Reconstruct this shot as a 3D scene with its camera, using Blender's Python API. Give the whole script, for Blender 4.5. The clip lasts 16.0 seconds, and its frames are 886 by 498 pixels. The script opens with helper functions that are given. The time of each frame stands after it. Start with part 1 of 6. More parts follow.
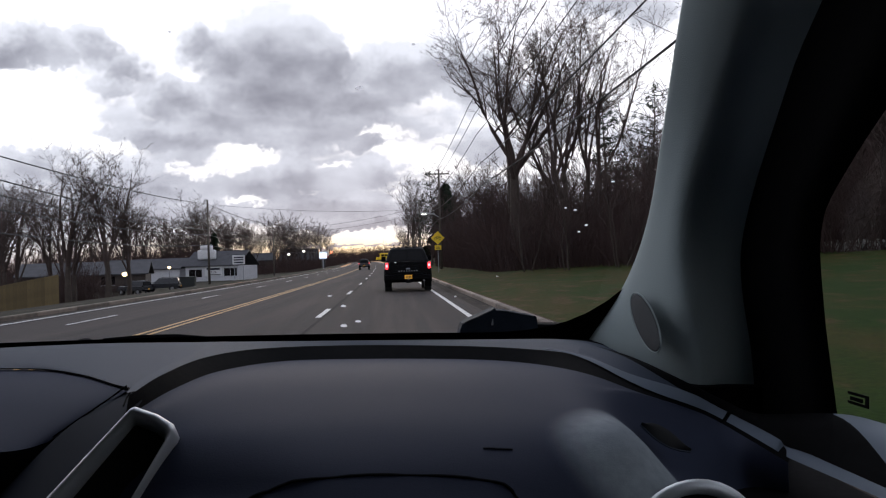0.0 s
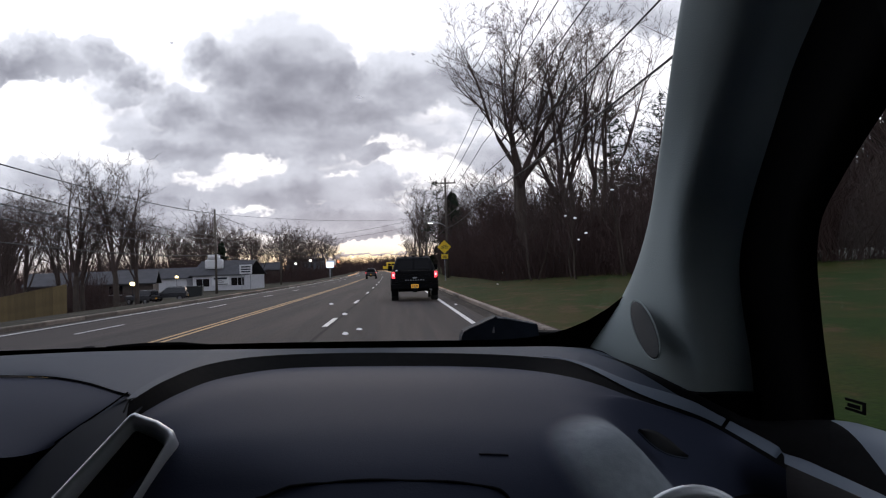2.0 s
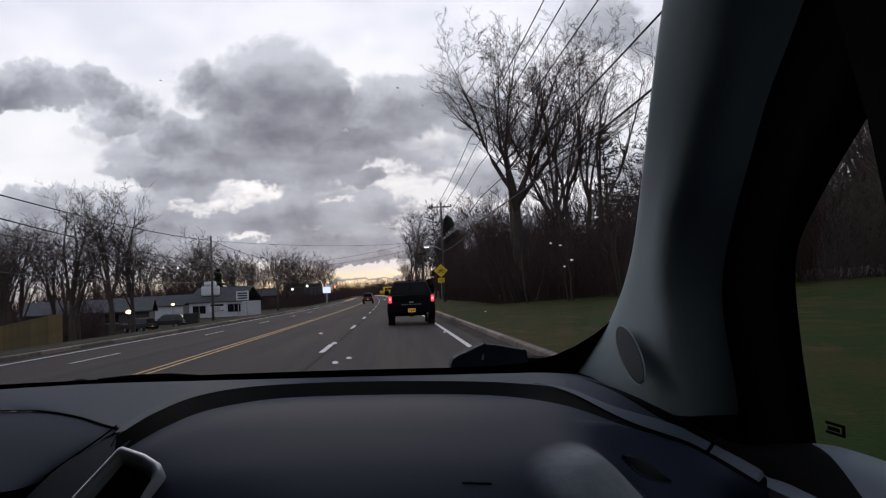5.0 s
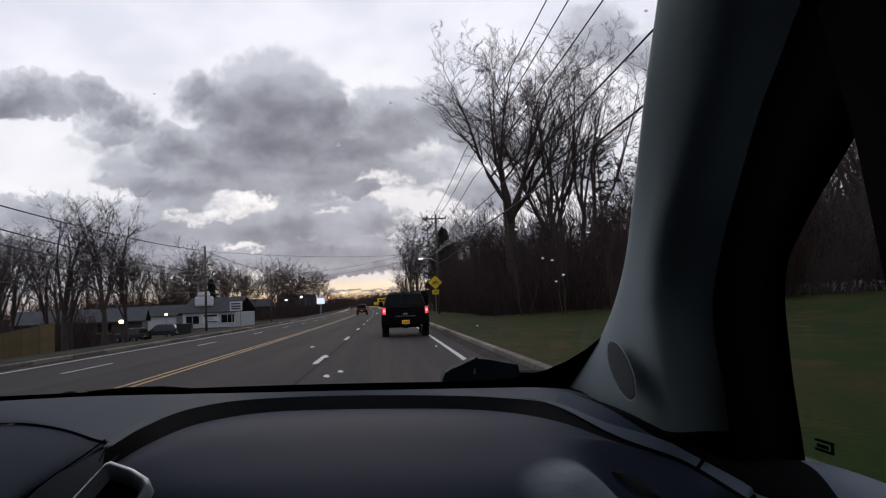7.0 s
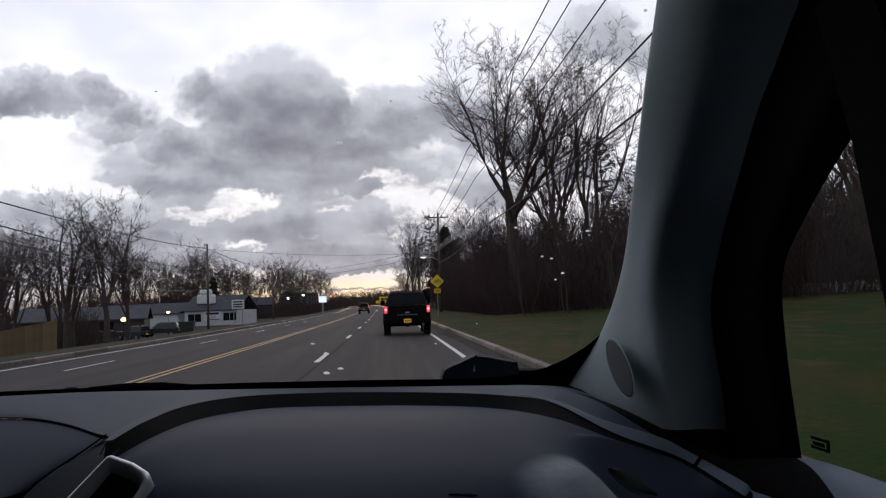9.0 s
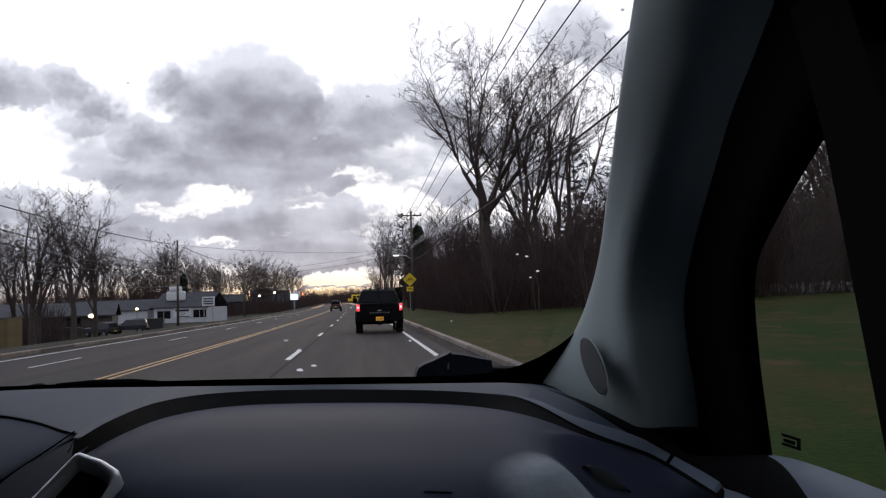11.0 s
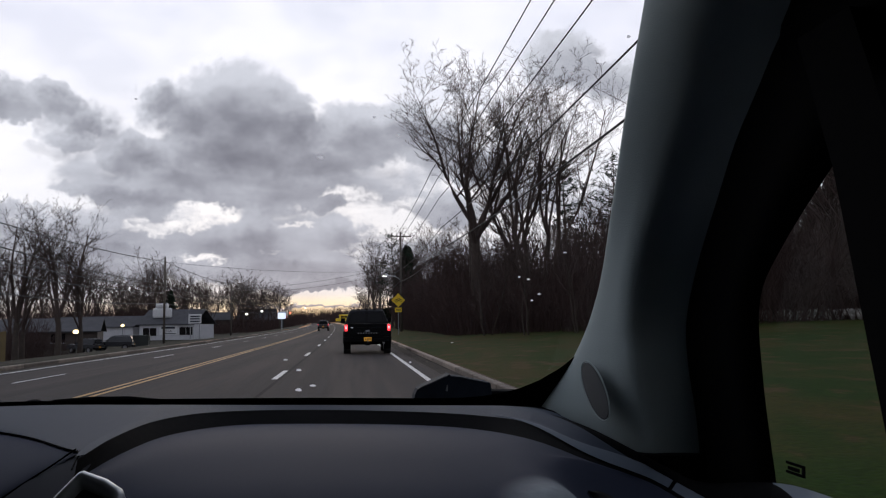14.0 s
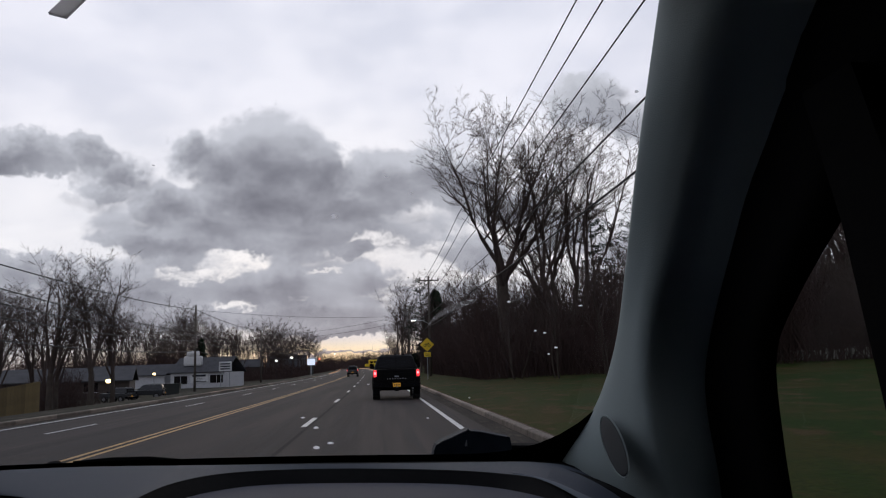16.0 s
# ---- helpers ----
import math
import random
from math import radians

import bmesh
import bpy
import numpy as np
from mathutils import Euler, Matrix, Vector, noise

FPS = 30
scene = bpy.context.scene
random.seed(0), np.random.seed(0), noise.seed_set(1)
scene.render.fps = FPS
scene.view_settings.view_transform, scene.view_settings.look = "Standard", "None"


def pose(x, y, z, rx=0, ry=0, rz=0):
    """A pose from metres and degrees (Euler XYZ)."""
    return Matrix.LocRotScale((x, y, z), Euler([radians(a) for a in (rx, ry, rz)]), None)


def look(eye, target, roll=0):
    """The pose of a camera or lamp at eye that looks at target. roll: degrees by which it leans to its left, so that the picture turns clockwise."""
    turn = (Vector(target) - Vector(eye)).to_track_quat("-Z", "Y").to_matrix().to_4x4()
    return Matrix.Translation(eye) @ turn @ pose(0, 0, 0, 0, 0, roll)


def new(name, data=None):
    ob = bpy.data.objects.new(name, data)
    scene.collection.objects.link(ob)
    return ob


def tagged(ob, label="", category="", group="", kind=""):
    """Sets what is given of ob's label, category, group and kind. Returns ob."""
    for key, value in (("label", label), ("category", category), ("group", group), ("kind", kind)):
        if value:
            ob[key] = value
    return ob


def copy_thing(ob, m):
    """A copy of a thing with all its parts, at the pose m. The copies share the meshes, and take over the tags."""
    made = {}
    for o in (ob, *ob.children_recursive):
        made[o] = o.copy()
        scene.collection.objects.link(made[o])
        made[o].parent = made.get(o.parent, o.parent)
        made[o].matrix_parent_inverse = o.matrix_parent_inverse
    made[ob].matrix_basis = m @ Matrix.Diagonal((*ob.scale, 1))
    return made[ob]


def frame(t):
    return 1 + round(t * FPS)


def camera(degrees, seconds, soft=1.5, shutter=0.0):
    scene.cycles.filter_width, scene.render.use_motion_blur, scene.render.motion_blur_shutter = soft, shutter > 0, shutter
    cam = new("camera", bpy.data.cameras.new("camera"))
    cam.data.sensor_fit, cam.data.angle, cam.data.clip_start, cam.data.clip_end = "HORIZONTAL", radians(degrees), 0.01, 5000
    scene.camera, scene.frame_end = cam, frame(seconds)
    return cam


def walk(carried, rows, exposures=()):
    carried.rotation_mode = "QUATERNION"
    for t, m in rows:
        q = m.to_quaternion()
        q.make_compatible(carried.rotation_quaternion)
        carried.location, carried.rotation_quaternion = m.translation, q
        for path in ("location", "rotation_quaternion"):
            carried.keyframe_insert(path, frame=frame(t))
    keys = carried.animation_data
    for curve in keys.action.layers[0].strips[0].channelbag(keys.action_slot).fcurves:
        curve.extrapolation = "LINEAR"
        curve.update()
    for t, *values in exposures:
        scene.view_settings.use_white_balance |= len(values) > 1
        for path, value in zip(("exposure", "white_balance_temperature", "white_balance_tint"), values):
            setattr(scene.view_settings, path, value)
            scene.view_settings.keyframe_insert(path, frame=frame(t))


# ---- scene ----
# The inside of a car that drives behind a truck at dusk, with the road, the verges and the sky round it.
# x to the right, y along the road ahead, z up; the road's lane under the car is at z = 0.
cam = camera(58, 16.0, soft=1.2)
PATH = [
    (0.0, (-0.026, 0.028, 1.242), (0.618, 10.006, 1.385), -1.78),
    (0.5, (-0.026, 0.025, 1.242), (0.626, 10.002, 1.444), -1.76),
    (1.0, (-0.022, 0.023, 1.242), (0.611, 10.000, 1.477), -1.84),
    (1.5, (-0.013, 0.016, 1.246), (0.612, 9.991, 1.569), -1.83),
    (2.0, (-0.017, 0.020, 1.240), (0.546, 10.000, 1.499), -1.88),
    (2.5, (-0.007, 0.005, 1.241), (0.493, 9.989, 1.504), -1.40),
    (3.0, (0.000, -0.003, 1.248), (0.498, 9.972, 1.741), -2.05),
    (3.5, (0.002, -0.006, 1.248), (0.528, 9.965, 1.806), -2.29),
    (4.0, (0.001, -0.005, 1.251), (0.570, 9.963, 1.809), -3.03),
    (4.5, (-0.004, 0.003, 1.246), (0.579, 9.971, 1.782), -2.83),
    (7.0, (0.000, -0.000, 1.250), (0.690, 9.952, 1.946), -2.30),
    (7.5, (0.000, -0.001, 1.247), (0.705, 9.951, 1.916), -2.41),
    (8.0, (-0.000, -0.003, 1.247), (0.682, 9.949, 1.948), -2.26),
    (8.5, (0.000, -0.005, 1.248), (0.624, 9.957, 1.862), -2.33),
    (9.0, (0.003, -0.006, 1.248), (0.667, 9.948, 1.931), -2.08),
    (11.5, (-0.004, 0.003, 1.245), (1.057, 9.925, 1.893), -1.57),
    (12.0, (-0.013, 0.010, 1.240), (0.989, 9.936, 1.914), -0.59),
    (12.5, (-0.012, 0.011, 1.243), (1.048, 9.932, 1.914), -0.14),
    (13.0, (-0.018, 0.008, 1.245), (1.125, 9.912, 2.022), -0.68),
    (13.5, (-0.019, 0.003, 1.247), (1.116, 9.906, 2.049), -1.29),
    (14.0, (-0.021, 0.001, 1.247), (1.121, 9.893, 2.161), -0.81),
    (14.5, (-0.014, -0.011, 1.260), (0.862, 9.850, 2.671), -1.73),
    (15.0, (-0.010, -0.007, 1.266), (0.838, 9.869, 2.587), -1.79),
    (15.5, (-0.007, -0.006, 1.262), (0.798, 9.867, 2.635), -2.24),
    (16.0, (-0.001, -0.008, 1.264), (0.800, 9.853, 2.725), -1.64),
]

EXPOSURES = [(0, 0.68), (1.5, 0.66), (2.5, 0.46), (3.5, 0.18), (4.5, 0.12), (7, 0.08), (9, 0.24), (11.5, 0.54), (13.5, 0.42), (14.5, 0.02), (16, 0.02)]
walk(cam, [(t, look(eye, target, roll)) for t, eye, target, roll in PATH], EXPOSURES)


# ---- light ----
def math_node(tree, op, a, b=None, c=None, clamp=False):
    n = tree.nodes.new("ShaderNodeMath")
    n.operation, n.use_clamp = op, clamp
    for i, v in enumerate((a, b, c)):
        if v is None:
            continue
        if isinstance(v, (int, float)):
            n.inputs[i].default_value = v
        else:
            tree.links.new(v, n.inputs[i])
    return n.outputs[0]


def ramp_node(tree, fac, stops, smooth="EASE"):
    n = tree.nodes.new("ShaderNodeValToRGB")
    n.color_ramp.interpolation = smooth
    while len(n.color_ramp.elements) < len(stops):
        n.color_ramp.elements.new(0.5)
    for e, (p, c) in zip(n.color_ramp.elements, stops):
        e.position, e.color = p, (*c, 1)
    tree.links.new(fac, n.inputs[0])
    return n.outputs[0]


def mix_node(tree, fac, a, b, blend="MIX"):
    n = tree.nodes.new("ShaderNodeMix")
    n.data_type, n.blend_type = "RGBA", blend
    for sock, v in ((n.inputs[0], fac), (n.inputs[6], a), (n.inputs[7], b)):
        if isinstance(v, (int, float)):
            sock.default_value = v
        elif isinstance(v, tuple):
            sock.default_value = (*v, 1)
        else:
            tree.links.new(v, sock)
    return n.outputs[2]


def noise_node(tree, vec, scale, detail=4, rough=0.55, lac=2.0):
    n = tree.nodes.new("ShaderNodeTexNoise")
    n.inputs["Scale"].default_value, n.inputs["Detail"].default_value = scale, detail
    n.inputs["Roughness"].default_value, n.inputs["Lacunarity"].default_value = rough, lac
    if vec is not None:
        tree.links.new(vec, n.inputs["Vector"])
    return n


def smooth_step(tree, v, lo, hi_):
    n = tree.nodes.new("ShaderNodeMapRange")
    n.interpolation_type = "SMOOTHSTEP"
    tree.links.new(v, n.inputs["Value"])
    n.inputs["From Min"].default_value, n.inputs["From Max"].default_value = lo, hi_
    return n.outputs["Result"]


# clouds of the evening sky: bearing, height, half width, half height in degrees, weight
MAIN_CLOUD = [
    (-8.1, 14.8, 3.7, 2.7, 1.25), (-11.8, 14.3, 2.5, 1.7, 1.15), (-13.1, 15.2, 1.3, 1.1, 1.10), (-4.8, 14.2, 2.3, 1.8, 1.10), (-8.4, 12.3, 5.3, 1.8, 1.30), (0.9, 13.2, 3.7, 2.1, 1.15),
    (3.4, 14.1, 2.8, 1.5, 1.00), (6.2, 13.0, 2.1, 1.8, 1.00), (-2.4, 11.7, 3.9, 1.3, 1.20), (-14.9, 11.8, 2.1, 1.3, 1.10), (-16.0, 11.0, 1.3, 1.2, 1.00), (-10.4, 10.3, 6.0, 1.2, 1.10),
    (-1.3, 10.3, 2.1, 0.6, 0.90),
]
SIDE_CLOUDS = [
    (-23.2, 14.3, 2.2, 1.2, 1.10), (-19.8, 14.7, 1.5, 1.2, 1.10), (-21.5, 14.0, 1.4, 1.1, 1.00), (-25.4, 13.7, 2.5, 1.1, 1.05), (-18.3, 13.3, 1.6, 0.8, 1.05), (-18.6, 12.0, 1.6, 0.8, 0.90),
    (-20.5, 11.2, 2.0, 0.7, 0.70), (-28.7, 14.4, 2.1, 1.8, 1.00), (-30.7, 11.9, 2.8, 1.4, 1.00),
]
LOW_CLOUDS = [
    (-15.6, 8.8, 4.2, 0.9, 1.00), (-8.1, 9.2, 5.3, 1.1, 1.05), (-13.8, 7.8, 2.1, 0.8, 0.80), (-24.2, 7.1, 2.5, 1.1, 0.95), (-20.6, 6.1, 5.6, 0.8, 0.90), (-7.0, 6.4, 2.2, 1.6, 1.05),
    (-1.7, 8.5, 2.0, 0.7, 1.00), (-1.4, 6.2, 2.1, 1.3, 1.00), (-9.7, 5.6, 2.5, 1.0, 1.00), (-5.1, 4.3, 5.6, 0.9, 1.05), (3.6, 8.1, 1.2, 0.8, 0.95), (7.2, 7.9, 2.5, 1.4, 0.90),
    (13.3, 9.2, 2.5, 1.3, 0.80),
]
HIGH_CLOUDS = [
    (15.4, 18.3, 2.6, 1.7, 0.95), (18.5, 16.7, 2.1, 1.4, 0.80), (9.0, 11.1, 3.2, 1.1, 0.80), (17.6, 7.7, 2.1, 1.3, 0.80),
]
VEILS = [
    (-15.0, 4.0, 13.4, 0.9, 0.95), (-1.9, 3.1, 5.3, 0.6, 1.20), (-4.7, 2.6, 2.1, 0.3, 1.15), (-2.0, 1.3, 4.6, 0.1, 0.90), (-18.5, 5.2, 7.0, 0.8, 1.00), (-26.9, 5.0, 4.9, 0.9, 0.95),
    (-8.1, 9.9, 12.7, 2.1, 0.80), (5.4, 4.0, 6.3, 1.8, 0.90), (-10.5, 6.2, 12.7, 1.8, 0.75), (3.2, 8.5, 4.2, 1.8, 0.70), (-18.4, 13.1, 2.1, 1.4, 0.50),
]
CLOUDS = MAIN_CLOUD + SIDE_CLOUDS + LOW_CLOUDS + HIGH_CLOUDS + VEILS
# rifts between the clouds, listed in the same way
RIFTS = [
    (-0.1, 9.1, 1.8, 0.4, 0.50), (3.3, 7.0, 1.8, 0.7, 0.55), (1.7, 8.0, 2.1, 0.8, 0.50), (4.8, 8.4, 1.4, 0.4, 0.30), (-12.7, 6.7, 2.5, 0.4, 0.50), (-10.0, 7.5, 2.2, 0.6, 0.55),
    (-14.9, 6.4, 1.8, 0.3, 0.30), (-22.9, 10.6, 3.3, 1.6, 0.75), (-24.5, 8.7, 3.2, 0.7, 0.50), (-19.2, 8.1, 2.1, 0.4, 0.45), (-10.1, 4.7, 1.2, 0.3, 0.50), (-3.8, 7.0, 1.6, 0.2, 0.50),
    (-1.5, 2.1, 2.6, 0.2, 1.40), (-3.5, 1.8, 3.0, 0.1, 0.90), (-10.2, 2.0, 6.7, 0.3, 0.80), (-13.2, 13.5, 0.9, 0.6, 0.40),
]
SUN_AZ, SUN_EL = radians(-1.0), radians(1.2)

world = bpy.data.worlds.new("evening_sky")
scene.world = world
world.use_nodes = True
wt = world.node_tree
wt.nodes.clear()
coord = wt.nodes.new("ShaderNodeTexCoord").outputs["Generated"]
warp = noise_node(wt, coord, 9.0, 4, 0.55).outputs["Color"]
wsep = wt.nodes.new("ShaderNodeSeparateColor")
wt.links.new(warp, wsep.inputs[0])
curl = noise_node(wt, coord, 34.0, 4, 0.55).outputs["Color"]
csep = wt.nodes.new("ShaderNodeSeparateColor")
wt.links.new(curl, csep.inputs[0])
dsep = wt.nodes.new("ShaderNodeSeparateXYZ")
wt.links.new(coord, dsep.inputs[0])
deg = 180 / math.pi
true_el = math_node(wt, "MULTIPLY", math_node(wt, "ARCSINE", dsep.outputs[2]), deg)
true_az = math_node(wt, "MULTIPLY", math_node(wt, "ARCTAN2", dsep.outputs[0], dsep.outputs[1]), deg)
az = math_node(wt, "MULTIPLY_ADD", math_node(wt, "SUBTRACT", wsep.outputs[0], 0.5), 2.2, true_az)
az = math_node(wt, "MULTIPLY_ADD", math_node(wt, "SUBTRACT", csep.outputs[0], 0.5), 2.0, az)
el = math_node(wt, "MULTIPLY_ADD", math_node(wt, "SUBTRACT", wsep.outputs[1], 0.5), 1.2, true_el)
el = math_node(wt, "MULTIPLY_ADD", math_node(wt, "SUBTRACT", csep.outputs[1], 0.5), 1.5, el)
bumps = wt.nodes.new("ShaderNodeSeparateColor")
wt.links.new(noise_node(wt, coord, 80.0, 5, 0.6).outputs["Color"], bumps.inputs[0])
az = math_node(wt, "MULTIPLY_ADD", math_node(wt, "SUBTRACT", bumps.outputs[0], 0.5), 1.5, az)
el = math_node(wt, "MULTIPLY_ADD", math_node(wt, "SUBTRACT", bumps.outputs[1], 0.5), 1.3, el)
dens = base_dark = None
for ca, ce, ra, re, wgt in CLOUDS:
    u = math_node(wt, "MULTIPLY", math_node(wt, "SUBTRACT", az, ca), 1 / ra)
    v = math_node(wt, "MULTIPLY", math_node(wt, "SUBTRACT", el, ce), 1 / re)
    d2 = math_node(wt, "MULTIPLY_ADD", u, u, math_node(wt, "MULTIPLY", v, v))
    blob = math_node(wt, "MULTIPLY", math_node(wt, "SUBTRACT", 1.0, math_node(wt, "MULTIPLY", d2, 0.62)), wgt)
    dens = blob if dens is None else math_node(wt, "SMOOTH_MAX", dens, blob, 0.16)
    # the shaded underside of each cloud lies a little lower and to the right of its middle
    us, vs = math_node(wt, "ADD", u, -0.22), math_node(wt, "ADD", v, 0.42)
    d3 = math_node(wt, "MULTIPLY_ADD", us, us, math_node(wt, "MULTIPLY", vs, vs))
    low = math_node(wt, "MULTIPLY", math_node(wt, "SUBTRACT", 1.0, math_node(wt, "MULTIPLY", d3, 0.55)), wgt)
    base_dark = low if base_dark is None else math_node(wt, "SMOOTH_MAX", base_dark, low, 0.3)
for ca, ce, ra, re, wgt in RIFTS:
    u = math_node(wt, "MULTIPLY", math_node(wt, "SUBTRACT", az, ca), 1 / ra)
    v = math_node(wt, "MULTIPLY", math_node(wt, "SUBTRACT", el, ce), 1 / re)
    d2 = math_node(wt, "MULTIPLY_ADD", u, u, math_node(wt, "MULTIPLY", v, v))
    rift = math_node(wt, "MULTIPLY", math_node(wt, "SUBTRACT", 1.1, math_node(wt, "MULTIPLY", d2, 0.5), clamp=True), wgt)
    dens = math_node(wt, "SUBTRACT", dens, rift)
stretch = wt.nodes.new("ShaderNodeVectorMath")
stretch.operation = "MULTIPLY"
wt.links.new(coord, stretch.inputs[0])
stretch.inputs[1].default_value = (3.6, 3.6, 7.0)
wide = noise_node(wt, stretch.outputs[0], 1.1, 6, 0.6).outputs["Fac"]
soft = wt.nodes.new("ShaderNodeVectorMath")
soft.operation = "MULTIPLY"
wt.links.new(coord, soft.inputs[0])
soft.inputs[1].default_value = (1.0, 1.0, 1.7)
fine = noise_node(wt, soft.outputs[0], 22.0, 5, 0.52).outputs["Fac"]
# beyond the view the same kind of broken cloud goes on
out_view = math_node(wt, "MULTIPLY", math_node(wt, "SUBTRACT", math_node(wt, "ABSOLUTE", true_az), 30.0), 1 / 15.0, clamp=True)
other = math_node(wt, "MULTIPLY_ADD", wide, 4.0, -1.9)
dens = math_node(wt, "MAXIMUM", dens, math_node(wt, "MULTIPLY_ADD", out_view, 1.2, math_node(wt, "SUBTRACT", other, 1.2)))
dens = math_node(wt, "ADD", dens, math_node(wt, "MULTIPLY_ADD", fine, 0.9, -0.45))
drawn = wt.nodes.new("ShaderNodeVectorMath")
drawn.operation = "MULTIPLY"
wt.links.new(coord, drawn.inputs[0])
drawn.inputs[1].default_value = (1.0, 1.0, 4.2)
streak = noise_node(wt, drawn.outputs[0], 15.0, 5, 0.55).outputs["Fac"]
low_sky = math_node(wt, "MULTIPLY", math_node(wt, "SUBTRACT", 12.0, true_el), 1 / 7.0, clamp=True)
dens = math_node(wt, "ADD", dens, math_node(wt, "MULTIPLY", math_node(wt, "SUBTRACT", streak, 0.5), math_node(wt, "MULTIPLY", low_sky, 1.7)))
puff = noise_node(wt, soft.outputs[0], 13.0, 5, 0.52).outputs["Fac"]
cover = smooth_step(wt, dens, -0.16, 0.50)
body = math_node(wt, "MULTIPLY_ADD", math_node(wt, "MINIMUM", base_dark, 1.25), 0.62, math_node(wt, "MULTIPLY_ADD", puff, 1.0, -0.5))
thick = smooth_step(wt, body, -0.05, 1.14)
hi = math_node(wt, "MULTIPLY", true_el, 1 / 60.0, clamp=True)
warm_side = math_node(wt, "SUBTRACT", 1.0, math_node(wt, "MULTIPLY", math_node(wt, "ABSOLUTE", math_node(wt, "ADD", true_az, 3.0)), 1 / 70.0), clamp=True)
low_side = math_node(wt, "SUBTRACT", 1.0, math_node(wt, "MULTIPLY", math_node(wt, "ABSOLUTE", math_node(wt, "ADD", true_az, 4.0)), 1 / 21.0), clamp=True)
glow = ramp_node(wt, hi, [(0.0, (0.90, 0.50, 0.28)), (0.010, (1.10, 0.72, 0.38)), (0.024, (1.15, 0.92, 0.62)), (0.036, (0.86, 0.78, 0.74)), (0.055, (0.80, 0.78, 0.80)), (0.11, (0.96, 0.91, 0.89)),
                          (0.20, (0.92, 0.90, 0.93)), (0.32, (0.86, 0.86, 0.94)), (0.45, (0.80, 0.81, 0.91)), (1.0, (0.48, 0.52, 0.66))], "LINEAR")
plain = ramp_node(wt, hi, [(0.0, (0.62, 0.46, 0.40)), (0.015, (0.62, 0.57, 0.57)), (0.04, (0.66, 0.67, 0.72)), (0.11, (0.90, 0.89, 0.93)), (0.20, (0.90, 0.89, 0.94)), (0.32, (0.85, 0.85, 0.94)), (0.45, (0.80, 0.81, 0.91)), (1.0, (0.48, 0.52, 0.66))], "LINEAR")
cool = ramp_node(wt, hi, [(0.0, (0.16, 0.15, 0.17)), (0.05, (0.22, 0.22, 0.26)), (0.2, (0.30, 0.31, 0.37)), (0.40, (0.34, 0.36, 0.44)), (1.0, (0.36, 0.40, 0.52))], "LINEAR")
clear = mix_node(wt, smooth_step(wt, warm_side, 0.0, 0.75), cool, mix_node(wt, low_side, plain, glow))
thin_grey = ramp_node(wt, hi, [(0.0, (0.46, 0.32, 0.28)), (0.03, (0.42, 0.42, 0.47)), (0.08, (0.50, 0.505, 0.57)), (0.3, (0.57, 0.575, 0.64)), (1.0, (0.40, 0.41, 0.48))], "LINEAR")
deep_grey = ramp_node(wt, hi, [(0.0, (0.28, 0.21, 0.20)), (0.03, (0.20, 0.20, 0.235)), (0.08, (0.160, 0.163, 0.205)), (0.2, (0.145, 0.146, 0.182)), (0.4, (0.165, 0.168, 0.210)), (1.0, (0.20, 0.21, 0.25))], "LINEAR")
grey = mix_node(wt, thick, thin_grey, deep_grey)
haze = noise_node(wt, stretch.outputs[0], 2.3, 4, 0.5).outputs["Fac"]
clear = mix_node(wt, 1.0, clear, ramp_node(wt, haze, [(0.35, (0.86, 0.86, 0.89)), (0.6, (1.02, 1.0, 1.0))], "LINEAR"), "MULTIPLY")
lit = mix_node(wt, cover, clear, grey)
under = math_node(wt, "MULTIPLY", math_node(wt, "ADD", true_el, 2.0), 0.5, clamp=True)
lit = mix_node(wt, under, (0.05, 0.045, 0.045), lit)
nish = wt.nodes.new("ShaderNodeTexSky")
nish.sky_type, nish.sun_disc = "NISHITA", False
nish.sun_elevation, nish.sun_rotation = SUN_EL, SUN_AZ
bg_a, bg_b = wt.nodes.new("ShaderNodeBackground"), wt.nodes.new("ShaderNodeBackground")
wt.links.new(lit, bg_a.inputs[0])
bg_a.inputs[1].default_value = 1.08
wt.links.new(nish.outputs[0], bg_b.inputs[0])
bg_b.inputs[1].default_value = 0.0015
wadd = wt.nodes.new("ShaderNodeAddShader")
wt.links.new(bg_a.outputs[0], wadd.inputs[0])
wt.links.new(bg_b.outputs[0], wadd.inputs[1])
wout = wt.nodes.new("ShaderNodeOutputWorld")
wt.links.new(wadd.outputs[0], wout.inputs[0])

sun = new("sun", bpy.data.lights.new("sun", "SUN"))
sun.data.energy, sun.data.angle, sun.data.color = 0.25, radians(25), (1.0, 0.82, 0.66)
sun.matrix_world = look((0, 0, 50), (-50 * math.sin(SUN_AZ), -50 * math.cos(SUN_AZ), 50 - 50 * math.tan(radians(9))))


